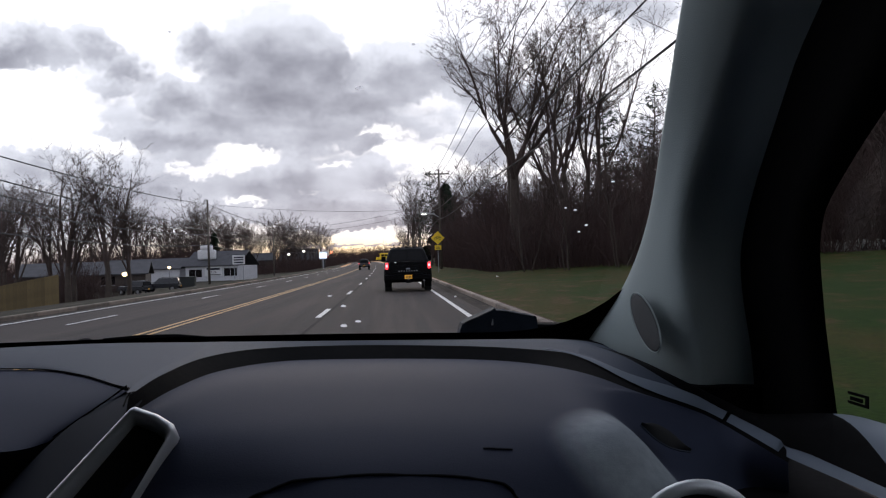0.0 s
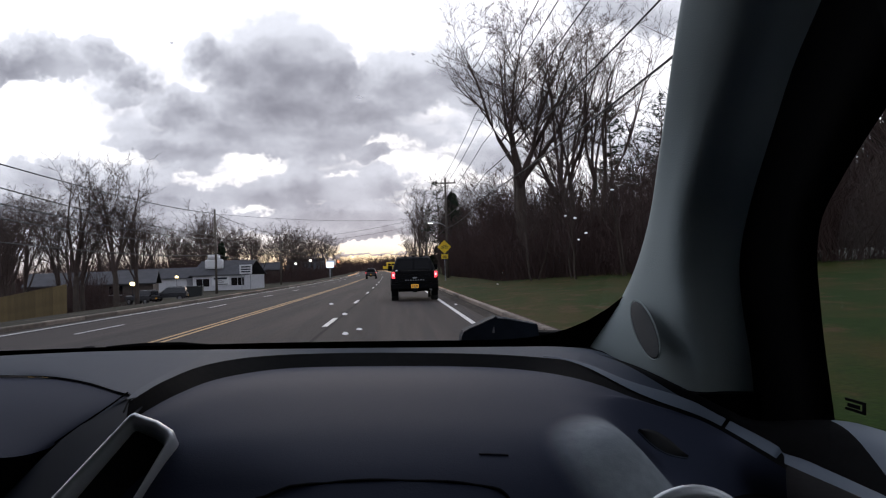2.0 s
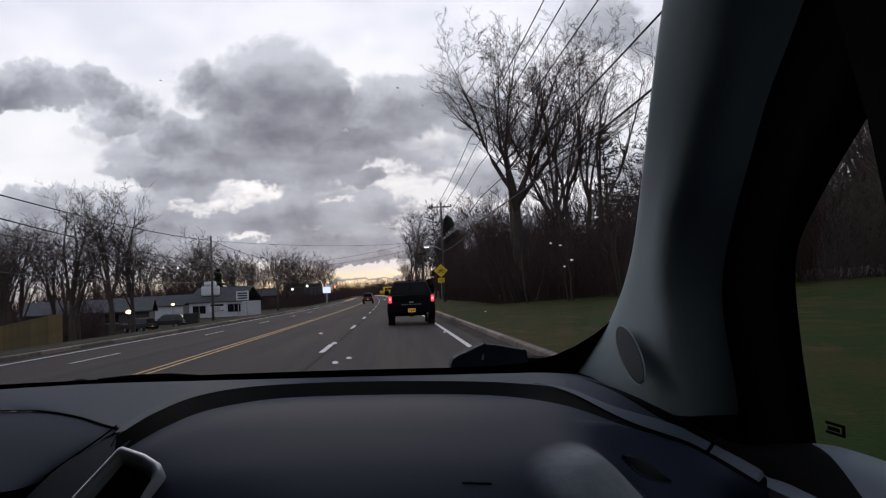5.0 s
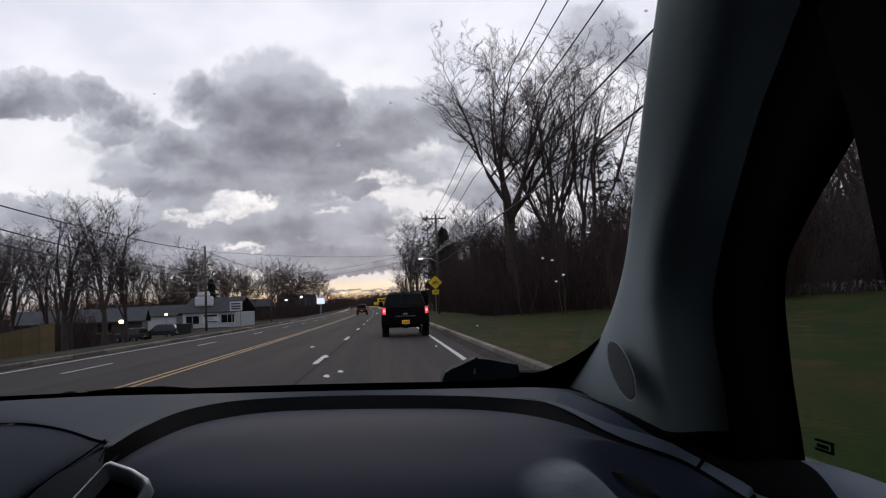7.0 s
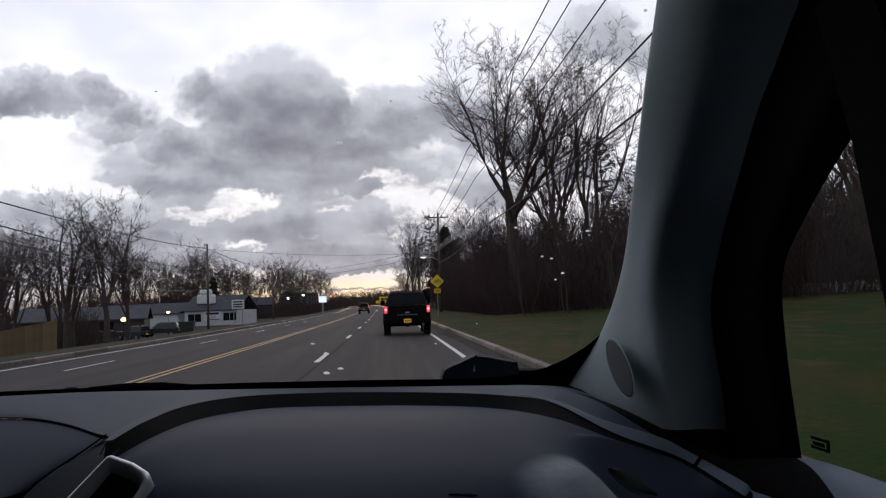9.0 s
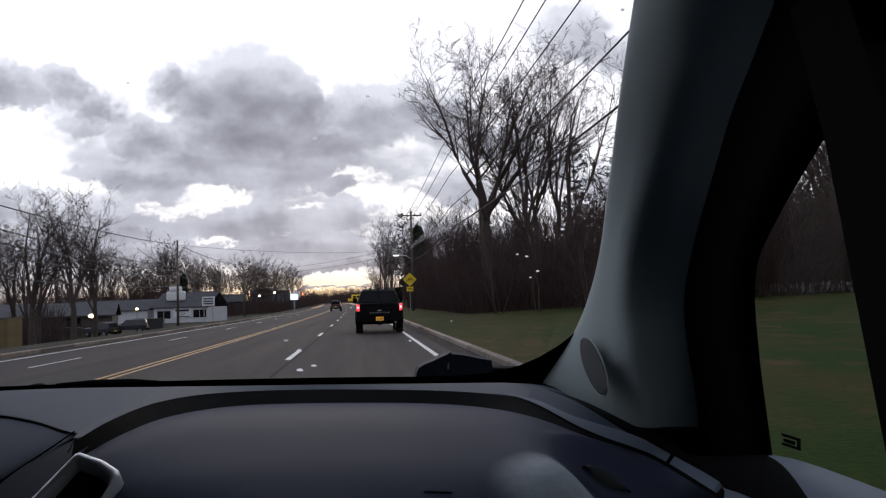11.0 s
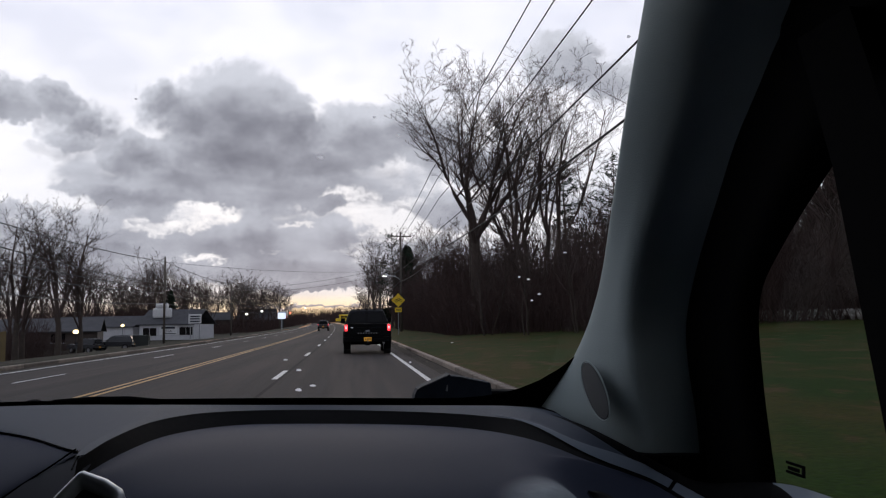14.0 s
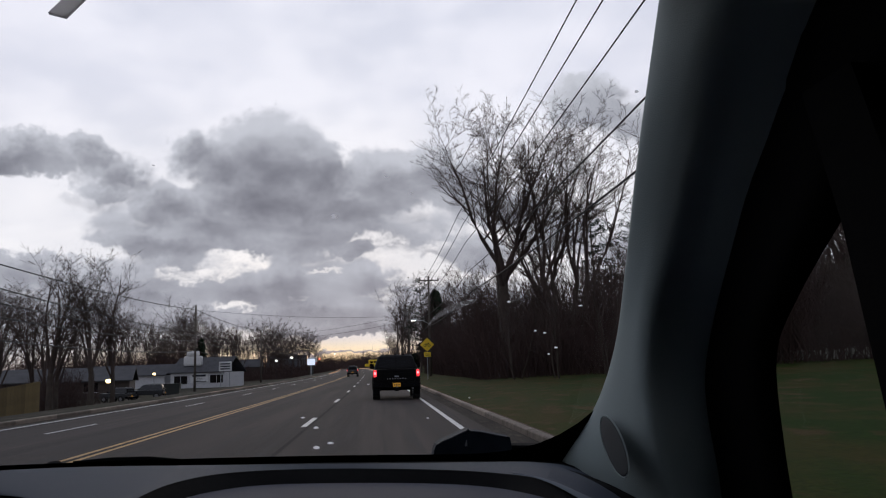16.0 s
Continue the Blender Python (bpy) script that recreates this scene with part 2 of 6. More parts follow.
# ---- materials ----
def material(name, color, rough=0.6, metal=0.0, vary=0.25, scale=6.0, grain=60.0, bump=0.0, emit=0.0, spec=0.5, per_piece=0.0):
    """A surface with variation at two scales and a fine relief; grain and scale are in repeats a metre."""
    m = bpy.data.materials.new(name)
    m.use_nodes = True
    t = m.node_tree
    b = t.nodes["Principled BSDF"]
    vec = t.nodes.new("ShaderNodeTexCoord").outputs["Object"]
    big = noise_node(t, vec, scale, 4).outputs["Fac"]
    small = noise_node(t, vec, grain, 3).outputs["Fac"]
    f = math_node(t, "MULTIPLY_ADD", big, 0.65, math_node(t, "MULTIPLY", small, 0.35))
    if per_piece:
        rnd = t.nodes.new("ShaderNodeObjectInfo").outputs["Random"]
        f = math_node(t, "MULTIPLY_ADD", math_node(t, "SUBTRACT", rnd, 0.5), per_piece, f)
    lo, hi_ = tuple(c * (1 - vary) for c in color), tuple(min(1, c * (1 + vary)) for c in color)
    t.links.new(ramp_node(t, f, [(0.3, lo), (0.7, hi_)], "LINEAR"), b.inputs["Base Color"])
    r = math_node(t, "MULTIPLY_ADD", small, 0.2, rough - 0.1, clamp=True)
    t.links.new(r, b.inputs["Roughness"])
    b.inputs["Metallic"].default_value = metal
    b.inputs["Specular IOR Level"].default_value = spec
    if bump:
        n = t.nodes.new("ShaderNodeBump")
        n.inputs["Strength"].default_value, n.inputs["Distance"].default_value = bump, 0.004
        t.links.new(small, n.inputs["Height"])
        t.links.new(n.outputs[0], b.inputs["Normal"])
    if emit:
        b.inputs["Emission Color"].default_value = (*color, 1)
        b.inputs["Emission Strength"].default_value = emit
    return m


def ground_material(name, one, two, patch, grain, squash=(1, 1, 1), rough=0.9, bump=0.5, bare=None):
    """Ground whose colour drifts between two tones in patches, with a fine grain; bare: a third tone in spots."""
    m = bpy.data.materials.new(name)
    m.use_nodes = True
    t = m.node_tree
    b = t.nodes["Principled BSDF"]
    sc = t.nodes.new("ShaderNodeVectorMath")
    sc.operation = "MULTIPLY"
    t.links.new(t.nodes.new("ShaderNodeTexCoord").outputs["Object"], sc.inputs[0])
    sc.inputs[1].default_value = squash
    big = noise_node(t, sc.outputs[0], patch, 5, 0.6).outputs["Fac"]
    spot = noise_node(t, sc.outputs[0], patch * 3.7, 4, 0.6).outputs["Fac"]
    small = noise_node(t, t.nodes.new("ShaderNodeTexCoord").outputs["Object"], grain, 3).outputs["Fac"]
    col = mix_node(t, smooth_step(t, math_node(t, "MULTIPLY_ADD", spot, 0.4, big), 0.52, 0.88), one, two)
    if bare:
        col = mix_node(t, smooth_step(t, spot, 0.52, 0.66), col, bare)
    shade = ramp_node(t, small, [(0.25, (0.55, 0.55, 0.55)), (0.75, (1.4, 1.4, 1.4))], "LINEAR")
    t.links.new(mix_node(t, 1.0, col, shade, "MULTIPLY"), b.inputs["Base Color"])
    b.inputs["Roughness"].default_value, b.inputs["Specular IOR Level"].default_value = rough, 0.12
    n = t.nodes.new("ShaderNodeBump")
    n.inputs["Strength"].default_value, n.inputs["Distance"].default_value = bump, 0.01
    t.links.new(small, n.inputs["Height"])
    t.links.new(n.outputs[0], b.inputs["Normal"])
    return m


def glass_material(name, tint, gloss=0.8):
    m = bpy.data.materials.new(name)
    m.use_nodes = True
    t = m.node_tree
    t.nodes.clear()
    tr, gl = t.nodes.new("ShaderNodeBsdfTransparent"), t.nodes.new("ShaderNodeBsdfGlossy")
    tr.inputs[0].default_value = (*tint, 1)
    gl.inputs["Roughness"].default_value = 0.0
    fr = t.nodes.new("ShaderNodeFresnel")
    fr.inputs["IOR"].default_value = 1.45
    mx, out = t.nodes.new("ShaderNodeMixShader"), t.nodes.new("ShaderNodeOutputMaterial")
    t.links.new(math_node(t, "MULTIPLY", fr.outputs[0], gloss), mx.inputs[0])
    t.links.new(tr.outputs[0], mx.inputs[1])
    t.links.new(gl.outputs[0], mx.inputs[2])
    t.links.new(mx.outputs[0], out.inputs[0])
    return m


M = {
    "asphalt": ground_material("asphalt", (0.068, 0.057, 0.051), (0.040, 0.035, 0.033), 0.9, 45, (1.1, 0.03, 1), 0.85, 0.4, (0.050, 0.045, 0.043)),
    "paint_white": material("road_paint_white", (0.62, 0.62, 0.60), 0.6, vary=0.2, scale=3, grain=50),
    "paint_yellow": material("road_paint_yellow", (0.44, 0.25, 0.06), 0.6, vary=0.35, scale=3, grain=50),
    "concrete": material("kerb_concrete", (0.21, 0.17, 0.135), 0.9, vary=0.4, scale=3, grain=40, bump=0.6, per_piece=0.5),
    "grass": ground_material("grass", (0.015, 0.034, 0.001), (0.042, 0.036, 0.005), 0.45, 18, (1, 0.4, 1), 0.95, 0.9, (0.062, 0.040, 0.014)),
    "soil": ground_material("dead_grass", (0.028, 0.024, 0.016), (0.024, 0.026, 0.012), 0.3, 12, (1, 0.5, 1), 0.95, 0.8, (0.055, 0.047, 0.036)),
    "grit": ground_material("gutter_grit", (0.050, 0.042, 0.034), (0.030, 0.026, 0.022), 1.6, 30, (1, 0.25, 1), 0.95, 0.7, (0.075, 0.062, 0.048)),
    "bark": material("bark", (0.075, 0.06, 0.05), 0.9, vary=0.35, scale=2, grain=20, bump=0.4, spec=0.2),
    "twig": material("twig", (0.075, 0.055, 0.048), 0.9, vary=0.3, scale=1, grain=20, spec=0.2),
    "brush": material("brush", (0.066, 0.042, 0.037), 0.9, vary=0.4, scale=0.4, grain=9, spec=0.2),
    "needle": material("needle", (0.018, 0.03, 0.016), 0.85, vary=0.4, scale=0.7, grain=9, spec=0.2),
    "pole": material("weathered_pole", (0.10, 0.085, 0.07), 0.9, vary=0.3, scale=2, grain=30, bump=0.3),
    "cable": material("cable", (0.02, 0.02, 0.022), 0.7, vary=0.1),
    "dash": material("dash_plastic", (0.054, 0.068, 0.096), 0.65, vary=0.10, scale=3, grain=600, bump=0.12, spec=0.18),
    "dash_dark": material("dash_dark_plastic", (0.026, 0.030, 0.040), 0.8, vary=0.06, scale=3, grain=600, bump=0.10, spec=0.1),
    # also stands for shade on the dashboard's lip and end
    "black": material("black_rubber_and_shade", (0.005, 0.005, 0.0055), 0.85, vary=0.1, scale=5, grain=90, spec=0.05),
    "trim": material("pillar_trim", (0.435, 0.505, 0.495), 0.85, vary=0.05, scale=4, grain=500, bump=0.2, spec=0.2),
    # headliner colour set dark to cut bounced light on the pillar
    "cloth": material("headliner_cloth", (0.03, 0.03, 0.032), 0.95, vary=0.06, scale=5, grain=400, bump=0.2, spec=0.1),
    "silver": material("silver_plastic", (0.86, 0.89, 0.91), 0.36, spec=0.7, metal=0.3, vary=0.05, scale=4, grain=300),
    "grille": material("speaker_grille", (0.07, 0.075, 0.078), 0.8, vary=0.15, scale=20, grain=700, bump=0.5),
    "cavity": material("vent_cavity_shade", (0.006, 0.006, 0.007), 0.7, vary=0.1),
    "windshield": glass_material("windshield_glass", (0.93, 0.95, 0.95), 0.35),
    "side_glass": glass_material("side_window_glass", (0.92, 0.94, 0.93), 0.008),
    "tinted": glass_material("dimming_glass", (0.02, 0.022, 0.022), 0.1),
    "dark_glass": material("dark_glass", (0.005, 0.005, 0.006), 0.15, vary=0.05, spec=0.12),
    "truck_paint": material("black_car_paint", (0.003, 0.003, 0.0035), 0.4, vary=0.1, scale=2, grain=30, spec=0.08),
    "tyre": material("tyre_rubber", (0.018, 0.018, 0.018), 0.9, vary=0.2),
    "rim": material("wheel_rim", (0.25, 0.25, 0.26), 0.4, metal=0.8, vary=0.1),
    "tail_lamp": material("tail_lamp_red", (1.0, 0.045, 0.06), 0.3, vary=0.05, emit=1.3),
    "lamp_core": material("lamp_core_pink", (1.0, 0.22, 0.25), 0.3, vary=0.02, emit=2.6),
    # headlight return off the plate put in as a faint glow
    "plate": material("amber_plate_with_glow", (0.75, 0.36, 0.04), 0.5, vary=0.05, emit=0.25),
    "plate_bar": material("plate_bars", (0.10, 0.05, 0.02), 0.6, vary=0.05),
    "lamp_warm": material("lamp_warm", (1.0, 0.74, 0.36), 0.4, vary=0.02, emit=3.2),
    "lamp_white": material("lamp_white", (1.0, 0.93, 0.82), 0.4, vary=0.02, emit=2.5),
    "lamp_red": material("lamp_red", (1.0, 0.12, 0.05), 0.4, vary=0.02, emit=4.0),
    "highlight_and_peg": material("pale_highlight_and_peg", (0.16, 0.165, 0.18), 0.7, vary=0.45, scale=60, grain=300, bump=0.2),
    "sign_yellow": material("sign_yellow", (1.0, 0.66, 0.03), 0.5, vary=0.06, scale=3),
    "sign_black": material("sign_black", (0.02, 0.02, 0.02), 0.6, vary=0.05),
    "sign_white": material("sign_white", (0.65, 0.65, 0.65), 0.5, vary=0.06),
    "sign_green": material("sign_green", (0.01, 0.20, 0.07), 0.5, vary=0.06),
    "steel": material("galvanised_steel", (0.32, 0.33, 0.34), 0.5, metal=0.7, vary=0.15),
    "siding": material("white_siding", (0.52, 0.52, 0.54), 0.7, vary=0.1, scale=1.0, grain=30),
    "roof": material("asphalt_shingle", (0.06, 0.06, 0.065), 0.9, vary=0.25, scale=1.0, grain=20, bump=0.3),
    "fence_wood": material("fence_wood", (0.15, 0.11, 0.05), 0.85, vary=0.25, scale=1.5, grain=25, bump=0.3, per_piece=0.3),
    "bin": material("bin_plastic", (0.02, 0.024, 0.022), 0.6, vary=0.2),
    "car_paint": material("dark_car_paint", (0.025, 0.027, 0.032), 0.3, vary=0.1),
    "stone": material("field_stone", (0.25, 0.23, 0.21), 0.9, vary=0.3, scale=3, grain=20, bump=0.5, per_piece=0.3),
    "speck": None,
    "cone_orange": material("cone_orange", (0.70, 0.13, 0.03), 0.6, vary=0.08),
    "lamp_off_red": material("sign_red", (0.45, 0.03, 0.02), 0.6, vary=0.06),
    "strip": material("strip_plastic", (0.15, 0.18, 0.225), 0.6, vary=0.06, scale=4, grain=500, spec=0.3),
    "pod": material("satin_pod", (0.075, 0.095, 0.115), 0.5, vary=0.05, scale=4, grain=400, spec=0.5),
    "seam": material("tar_seam", (0.014, 0.013, 0.013), 0.8, vary=0.2, spec=0.1),
    "cover": material("cover_plastic", (0.018, 0.024, 0.034), 0.7, vary=0.35, scale=30, grain=300, bump=0.2, spec=0.12),
    "led": material("display_lit", (0.75, 0.82, 1.0), 0.4, vary=0.2, scale=3, emit=0.9),
    "roof_pink": material("pink_roof", (0.36, 0.15, 0.14), 0.8, vary=0.2, scale=1.0, grain=20, bump=0.2),
    "blue_paint": material("blue_paint", (0.03, 0.09, 0.22), 0.7, vary=0.25, scale=2, grain=30),
    "brick": material("brown_brick", (0.075, 0.058, 0.050), 0.85, vary=0.25, scale=2, grain=20),
}


def smear_material():
    m = bpy.data.materials.new("dried_smear")
    m.use_nodes = True
    t = m.node_tree
    t.nodes.clear()
    tr, df = t.nodes.new("ShaderNodeBsdfTransparent"), t.nodes.new("ShaderNodeBsdfTranslucent")
    df.inputs[0].default_value = (0.8, 0.8, 0.82, 1)
    vec = t.nodes.new("ShaderNodeTexCoord").outputs["Object"]
    f = noise_node(t, vec, 120, 3).outputs["Fac"]
    mx, out = t.nodes.new("ShaderNodeMixShader"), t.nodes.new("ShaderNodeOutputMaterial")
    t.links.new(math_node(t, "MULTIPLY", f, 0.5), mx.inputs[0])
    t.links.new(tr.outputs[0], mx.inputs[1])
    t.links.new(df.outputs[0], mx.inputs[2])
    t.links.new(mx.outputs[0], out.inputs[0])
    return m


M["smear"] = smear_material()


def panel_material():
    """Dash plastic; a pale sheen is painted on the bulge beside the round vent."""
    m = material("panel_plastic", (0.045, 0.053, 0.085), 0.68, vary=0.10, scale=3, grain=600, bump=0.12, spec=0.11)
    t = m.node_tree
    p = t.nodes["Principled BSDF"]
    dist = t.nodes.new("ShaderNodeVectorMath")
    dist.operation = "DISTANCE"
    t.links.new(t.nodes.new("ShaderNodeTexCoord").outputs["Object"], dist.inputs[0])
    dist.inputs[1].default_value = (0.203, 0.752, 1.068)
    sheen_mask = math_node(t, "SUBTRACT", 1.0, smooth_step(t, dist.outputs["Value"], 0.042, 0.092))
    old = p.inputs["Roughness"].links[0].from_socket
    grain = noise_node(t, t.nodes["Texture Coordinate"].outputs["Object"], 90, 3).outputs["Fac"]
    painted_sheen = math_node(t, "MULTIPLY", sheen_mask, math_node(t, "MULTIPLY_ADD", grain, 0.5, 0.6), clamp=True)
    # sheen mixed into the base colour as pale grey
    t.links.new(mix_node(t, painted_sheen, p.inputs["Base Color"].links[0].from_socket, (0.40, 0.45, 0.48)), p.inputs["Base Color"])
    t.links.new(math_node(t, "MULTIPLY_ADD", sheen_mask, -0.10, old), p.inputs["Roughness"])
    t.links.new(math_node(t, "MULTIPLY_ADD", sheen_mask, 0.2, 0.11), p.inputs["Specular IOR Level"])
    return m


M["panel"] = panel_material()
M["speck"] = bpy.data.materials.new("dried_droplet")
M["speck"].use_nodes = True
_t = M["speck"].node_tree
_t.nodes.clear()
_a, _b = _t.nodes.new("ShaderNodeBsdfTranslucent"), _t.nodes.new("ShaderNodeOutputMaterial")
_a.inputs[0].default_value = (0.95, 0.95, 0.97, 1)
_t.links.new(_a.outputs[0], _b.inputs[0])


# ---- building helpers ----
def thing(name, label, category, group="", at=None, kind=""):
    ob = new(name)
    ob.empty_display_size = 0.2
    if at is not None:
        ob.matrix_world = at
    return tagged(ob, label, category, group, kind)


def part(name, bm, mat, parent=None, label="", smooth=False):
    me = bpy.data.meshes.new(name)
    bmesh.ops.recalc_face_normals(bm, faces=bm.faces)
    bm.to_mesh(me)
    bm.free()
    if smooth:
        for p in me.polygons:
            p.use_smooth = True
    me.materials.append(M[mat])
    ob = new(name, me)
    ob.parent = parent
    if label:
        tagged(ob, label)
    return ob


def raw_part(name, verts, faces, mat, parent=None, label="", smooth=False):
    me = bpy.data.meshes.new(name)
    me.from_pydata(verts, [], faces)
    me.update()
    if smooth:
        me.polygons.foreach_set("use_smooth", [True] * len(me.polygons))
    me.materials.append(M[mat])
    ob = new(name, me)
    ob.parent = parent
    if label:
        tagged(ob, label)
    return ob


def box(bm, lo, hi, bevel=0.0, m=None, segs=2):
    r = bmesh.ops.create_cube(bm, size=1.0)
    c = [(a + b) / 2 for a, b in zip(lo, hi)]
    s = [b - a for a, b in zip(lo, hi)]
    bmesh.ops.transform(bm, matrix=Matrix.LocRotScale(c, None, s), verts=r["verts"])
    vs = r["verts"]
    if bevel:
        es = list({e for v in vs for e in v.link_edges})
        out = bmesh.ops.bevel(bm, geom=es, offset=bevel, segments=segs, affect="EDGES", profile=0.6)
        vs = list({v for f in out["faces"] for v in f.verts} | {v for v in vs if v.is_valid})
    if m is not None:
        bmesh.ops.transform(bm, matrix=m, verts=[v for v in vs if v.is_valid])
    return bm


def boxed(lo, hi, bevel=0.0, m=None):
    return box(bmesh.new(), lo, hi, bevel, m)


def rod(a, b, r0, r1=None, sides=8, bm=None):
    bm = bm or bmesh.new()
    a, b = Vector(a), Vector(b)
    r1 = r0 if r1 is None else r1
    m = Matrix.Translation((a + b) / 2) @ (b - a).to_track_quat("Z", "Y").to_matrix().to_4x4()
    bmesh.ops.create_cone(bm, cap_ends=True, segments=sides, radius1=r0, radius2=r1, depth=(b - a).length, matrix=m)
    return bm


def spline(points, n):
    """A smooth curve through control points, n samples."""
    p = [Vector(q) for q in points]
    p = [2 * p[0] - p[1], *p, 2 * p[-1] - p[-2]]
    out = []
    for i in range(n):
        s = i / (n - 1) * (len(p) - 3)
        k = min(int(s), len(p) - 4)
        f = s - k
        a, b, c, e = p[k:k + 4]
        out.append(0.5 * ((2 * b) + (c - a) * f + (2 * a - 5 * b + 4 * c - e) * f * f + (3 * b - a - 3 * c + e) * f ** 3))
    return out


def loft(curves, thick=0.0):
    """A sheet through curves with the same count of points; thick adds depth."""
    bm = bmesh.new()
    vs = [[bm.verts.new(p) for p in c] for c in curves]
    for i in range(len(vs) - 1):
        for j in range(len(vs[0]) - 1):
            bm.faces.new((vs[i][j], vs[i][j + 1], vs[i + 1][j + 1], vs[i + 1][j]))
    bmesh.ops.recalc_face_normals(bm, faces=bm.faces)
    if thick:
        bmesh.ops.solidify(bm, geom=bm.faces[:], thickness=thick)
    return bm


def tube(points, radius, sides=6, taper=1.0, bm=None):
    bm = bm or bmesh.new()
    rings = []
    pts = [Vector(p) for p in points]
    for i, p in enumerate(pts):
        d = (pts[min(i + 1, len(pts) - 1)] - pts[max(i - 1, 0)]).normalized()
        q = d.to_track_quat("Z", "Y")
        r = radius * (1 + (taper - 1) * i / max(1, len(pts) - 1))
        rings.append([bm.verts.new(p + q @ Vector((r * math.cos(2 * math.pi * k / sides), r * math.sin(2 * math.pi * k / sides), 0))) for k in range(sides)])
    for a, b in zip(rings, rings[1:]):
        for k in range(sides):
            bm.faces.new((a[k], a[(k + 1) % sides], b[(k + 1) % sides], b[k]))
    bm.faces.new(rings[0][::-1])
    bm.faces.new(rings[-1])
    return bm


def prism(outline, depth, m=None):
    """A flat outline in x, z given depth along y."""
    bm = bmesh.new()
    f = bm.faces.new([bm.verts.new((x, 0, z)) for x, z in outline])
    r = bmesh.ops.extrude_face_region(bm, geom=[f])
    bmesh.ops.translate(bm, vec=(0, depth, 0), verts=[v for v in r["geom"] if isinstance(v, bmesh.types.BMVert)])
    if m is not None:
        bmesh.ops.transform(bm, matrix=m, verts=bm.verts)
    return bm


# ---- the lie of the land ----
def bend(y):
    """How far the road has swung to the left at y, and how far it has risen."""
    y = max(0.0, y)
    return -0.00006 * y * y if y < 400 else -9.6 - (y - 400) * 0.048, 0.00001 * y * y if y < 400 else 1.6 + (y - 400) * 0.002


KERB = 2.7          # face of the kerb
LEFT_KERB = -10.3


def road_z(x):
    return 0.04 - 0.012 * abs(x + 4.9)


def land(x, y):
    """Height of the ground at x (from the road's line) and y."""
    _, up = bend(y)
    if LEFT_KERB <= x <= KERB:
        return up + road_z(x)
    if x > KERB:
        d = x - KERB
        z = road_z(KERB) + 0.12 + 0.075 * min(d, 14) + 0.01 * max(0, min(d - 14, 60))
    else:
        d = LEFT_KERB - x
        z = road_z(LEFT_KERB) + 0.12 - 1.7 * min(1, max(0, d - 1.5) / 13) ** 1.2
    return up + z + 0.12 * noise.noise(Vector((x * 0.15, y * 0.1, 3))) * min(1, abs(x + 3.5) / 8 - 0.7)


def on(x, y, lift=0.0):
    """A place beside the road, in the world."""
    return Vector((x + bend(y)[0], y, land(x, y) + lift))


def ribbon(xs, ys, lift=0.0, z=None):
    bm = bmesh.new()
    grid = [[bm.verts.new((x + bend(y)[0], y, (land(x, y) if z is None else bend(y)[1] + z(x)) + lift)) for x in xs] for y in ys]
    for a, b in zip(grid, grid[1:]):
        for i in range(len(xs) - 1):
            bm.faces.new((a[i], a[i + 1], b[i + 1], b[i]))
    return bm


def steps(a, b, n, power=1.0):
    return [a + (b - a) * (i / n) ** power for i in range(n + 1)]


YS = steps(-60, 0, 10) + steps(0, 500, 70, 1.6)[1:] + [700, 1000, 1500, 2500, 4000]
tagged(part("ground_verge_right", ribbon([KERB + 0.18] + steps(KERB + 0.6, 40, 22, 1.3) + [80, 200, 600, 2500], YS), "grass", smooth=True),
       "dark green mown grass verge rising to the woods", "ground", kind="structure")
tagged(part("ground_verge_left", ribbon([-2500, -600, -200, -80] + [-x for x in steps(10.9, 45, 20, 1.2)[::-1]] + [LEFT_KERB - 0.18], YS), "soil", smooth=True),
       "dark bare earth and dead grass falling away below the road", "ground", kind="structure")
road = tagged(part("road", ribbon(steps(LEFT_KERB, KERB, 16), YS, z=road_z), "asphalt", smooth=True),
              "worn grey asphalt road with four lanes", "road", kind="structure")


def stripe(name, x, y0, y1, width, mat, label):
    n = max(1, int((y1 - y0) / 8))
    return tagged(part(name, ribbon([x - width / 2, x + width / 2], steps(y0, y1, n), 0.005, road_z), mat), label, "road marking", kind="structure")


stripe("edge_line", 1.72, -50, 420, 0.13, "paint_white", "solid white line along the road's edge")
stripe("edge_line", -9.6, -50, 420, 0.13, "paint_white", "solid white line along the road's edge")
stripe("centre_line", -4.74, -50, 420, 0.09, "paint_yellow", "double yellow line in the middle of the road")
stripe("centre_line", -4.53, -50, 420, 0.09, "paint_yellow", "double yellow line in the middle of the road")
stripe("tar_seam", -1.64, -20, 200, 0.08, "seam", "dark tar-filled joint along the lane line")
for k in range(28):
    stripe("lane_dash", -1.75, 18.7 + 13.4 * (k - 2), 22.1 + 13.4 * (k - 2), 0.13, "paint_white", "short white lane dash, worn")
    stripe("lane_dash", -7.6, 19.2 + 13.4 * (k - 2), 22.6 + 13.4 * (k - 2), 0.09, "paint_white", "short white lane dash, worn")


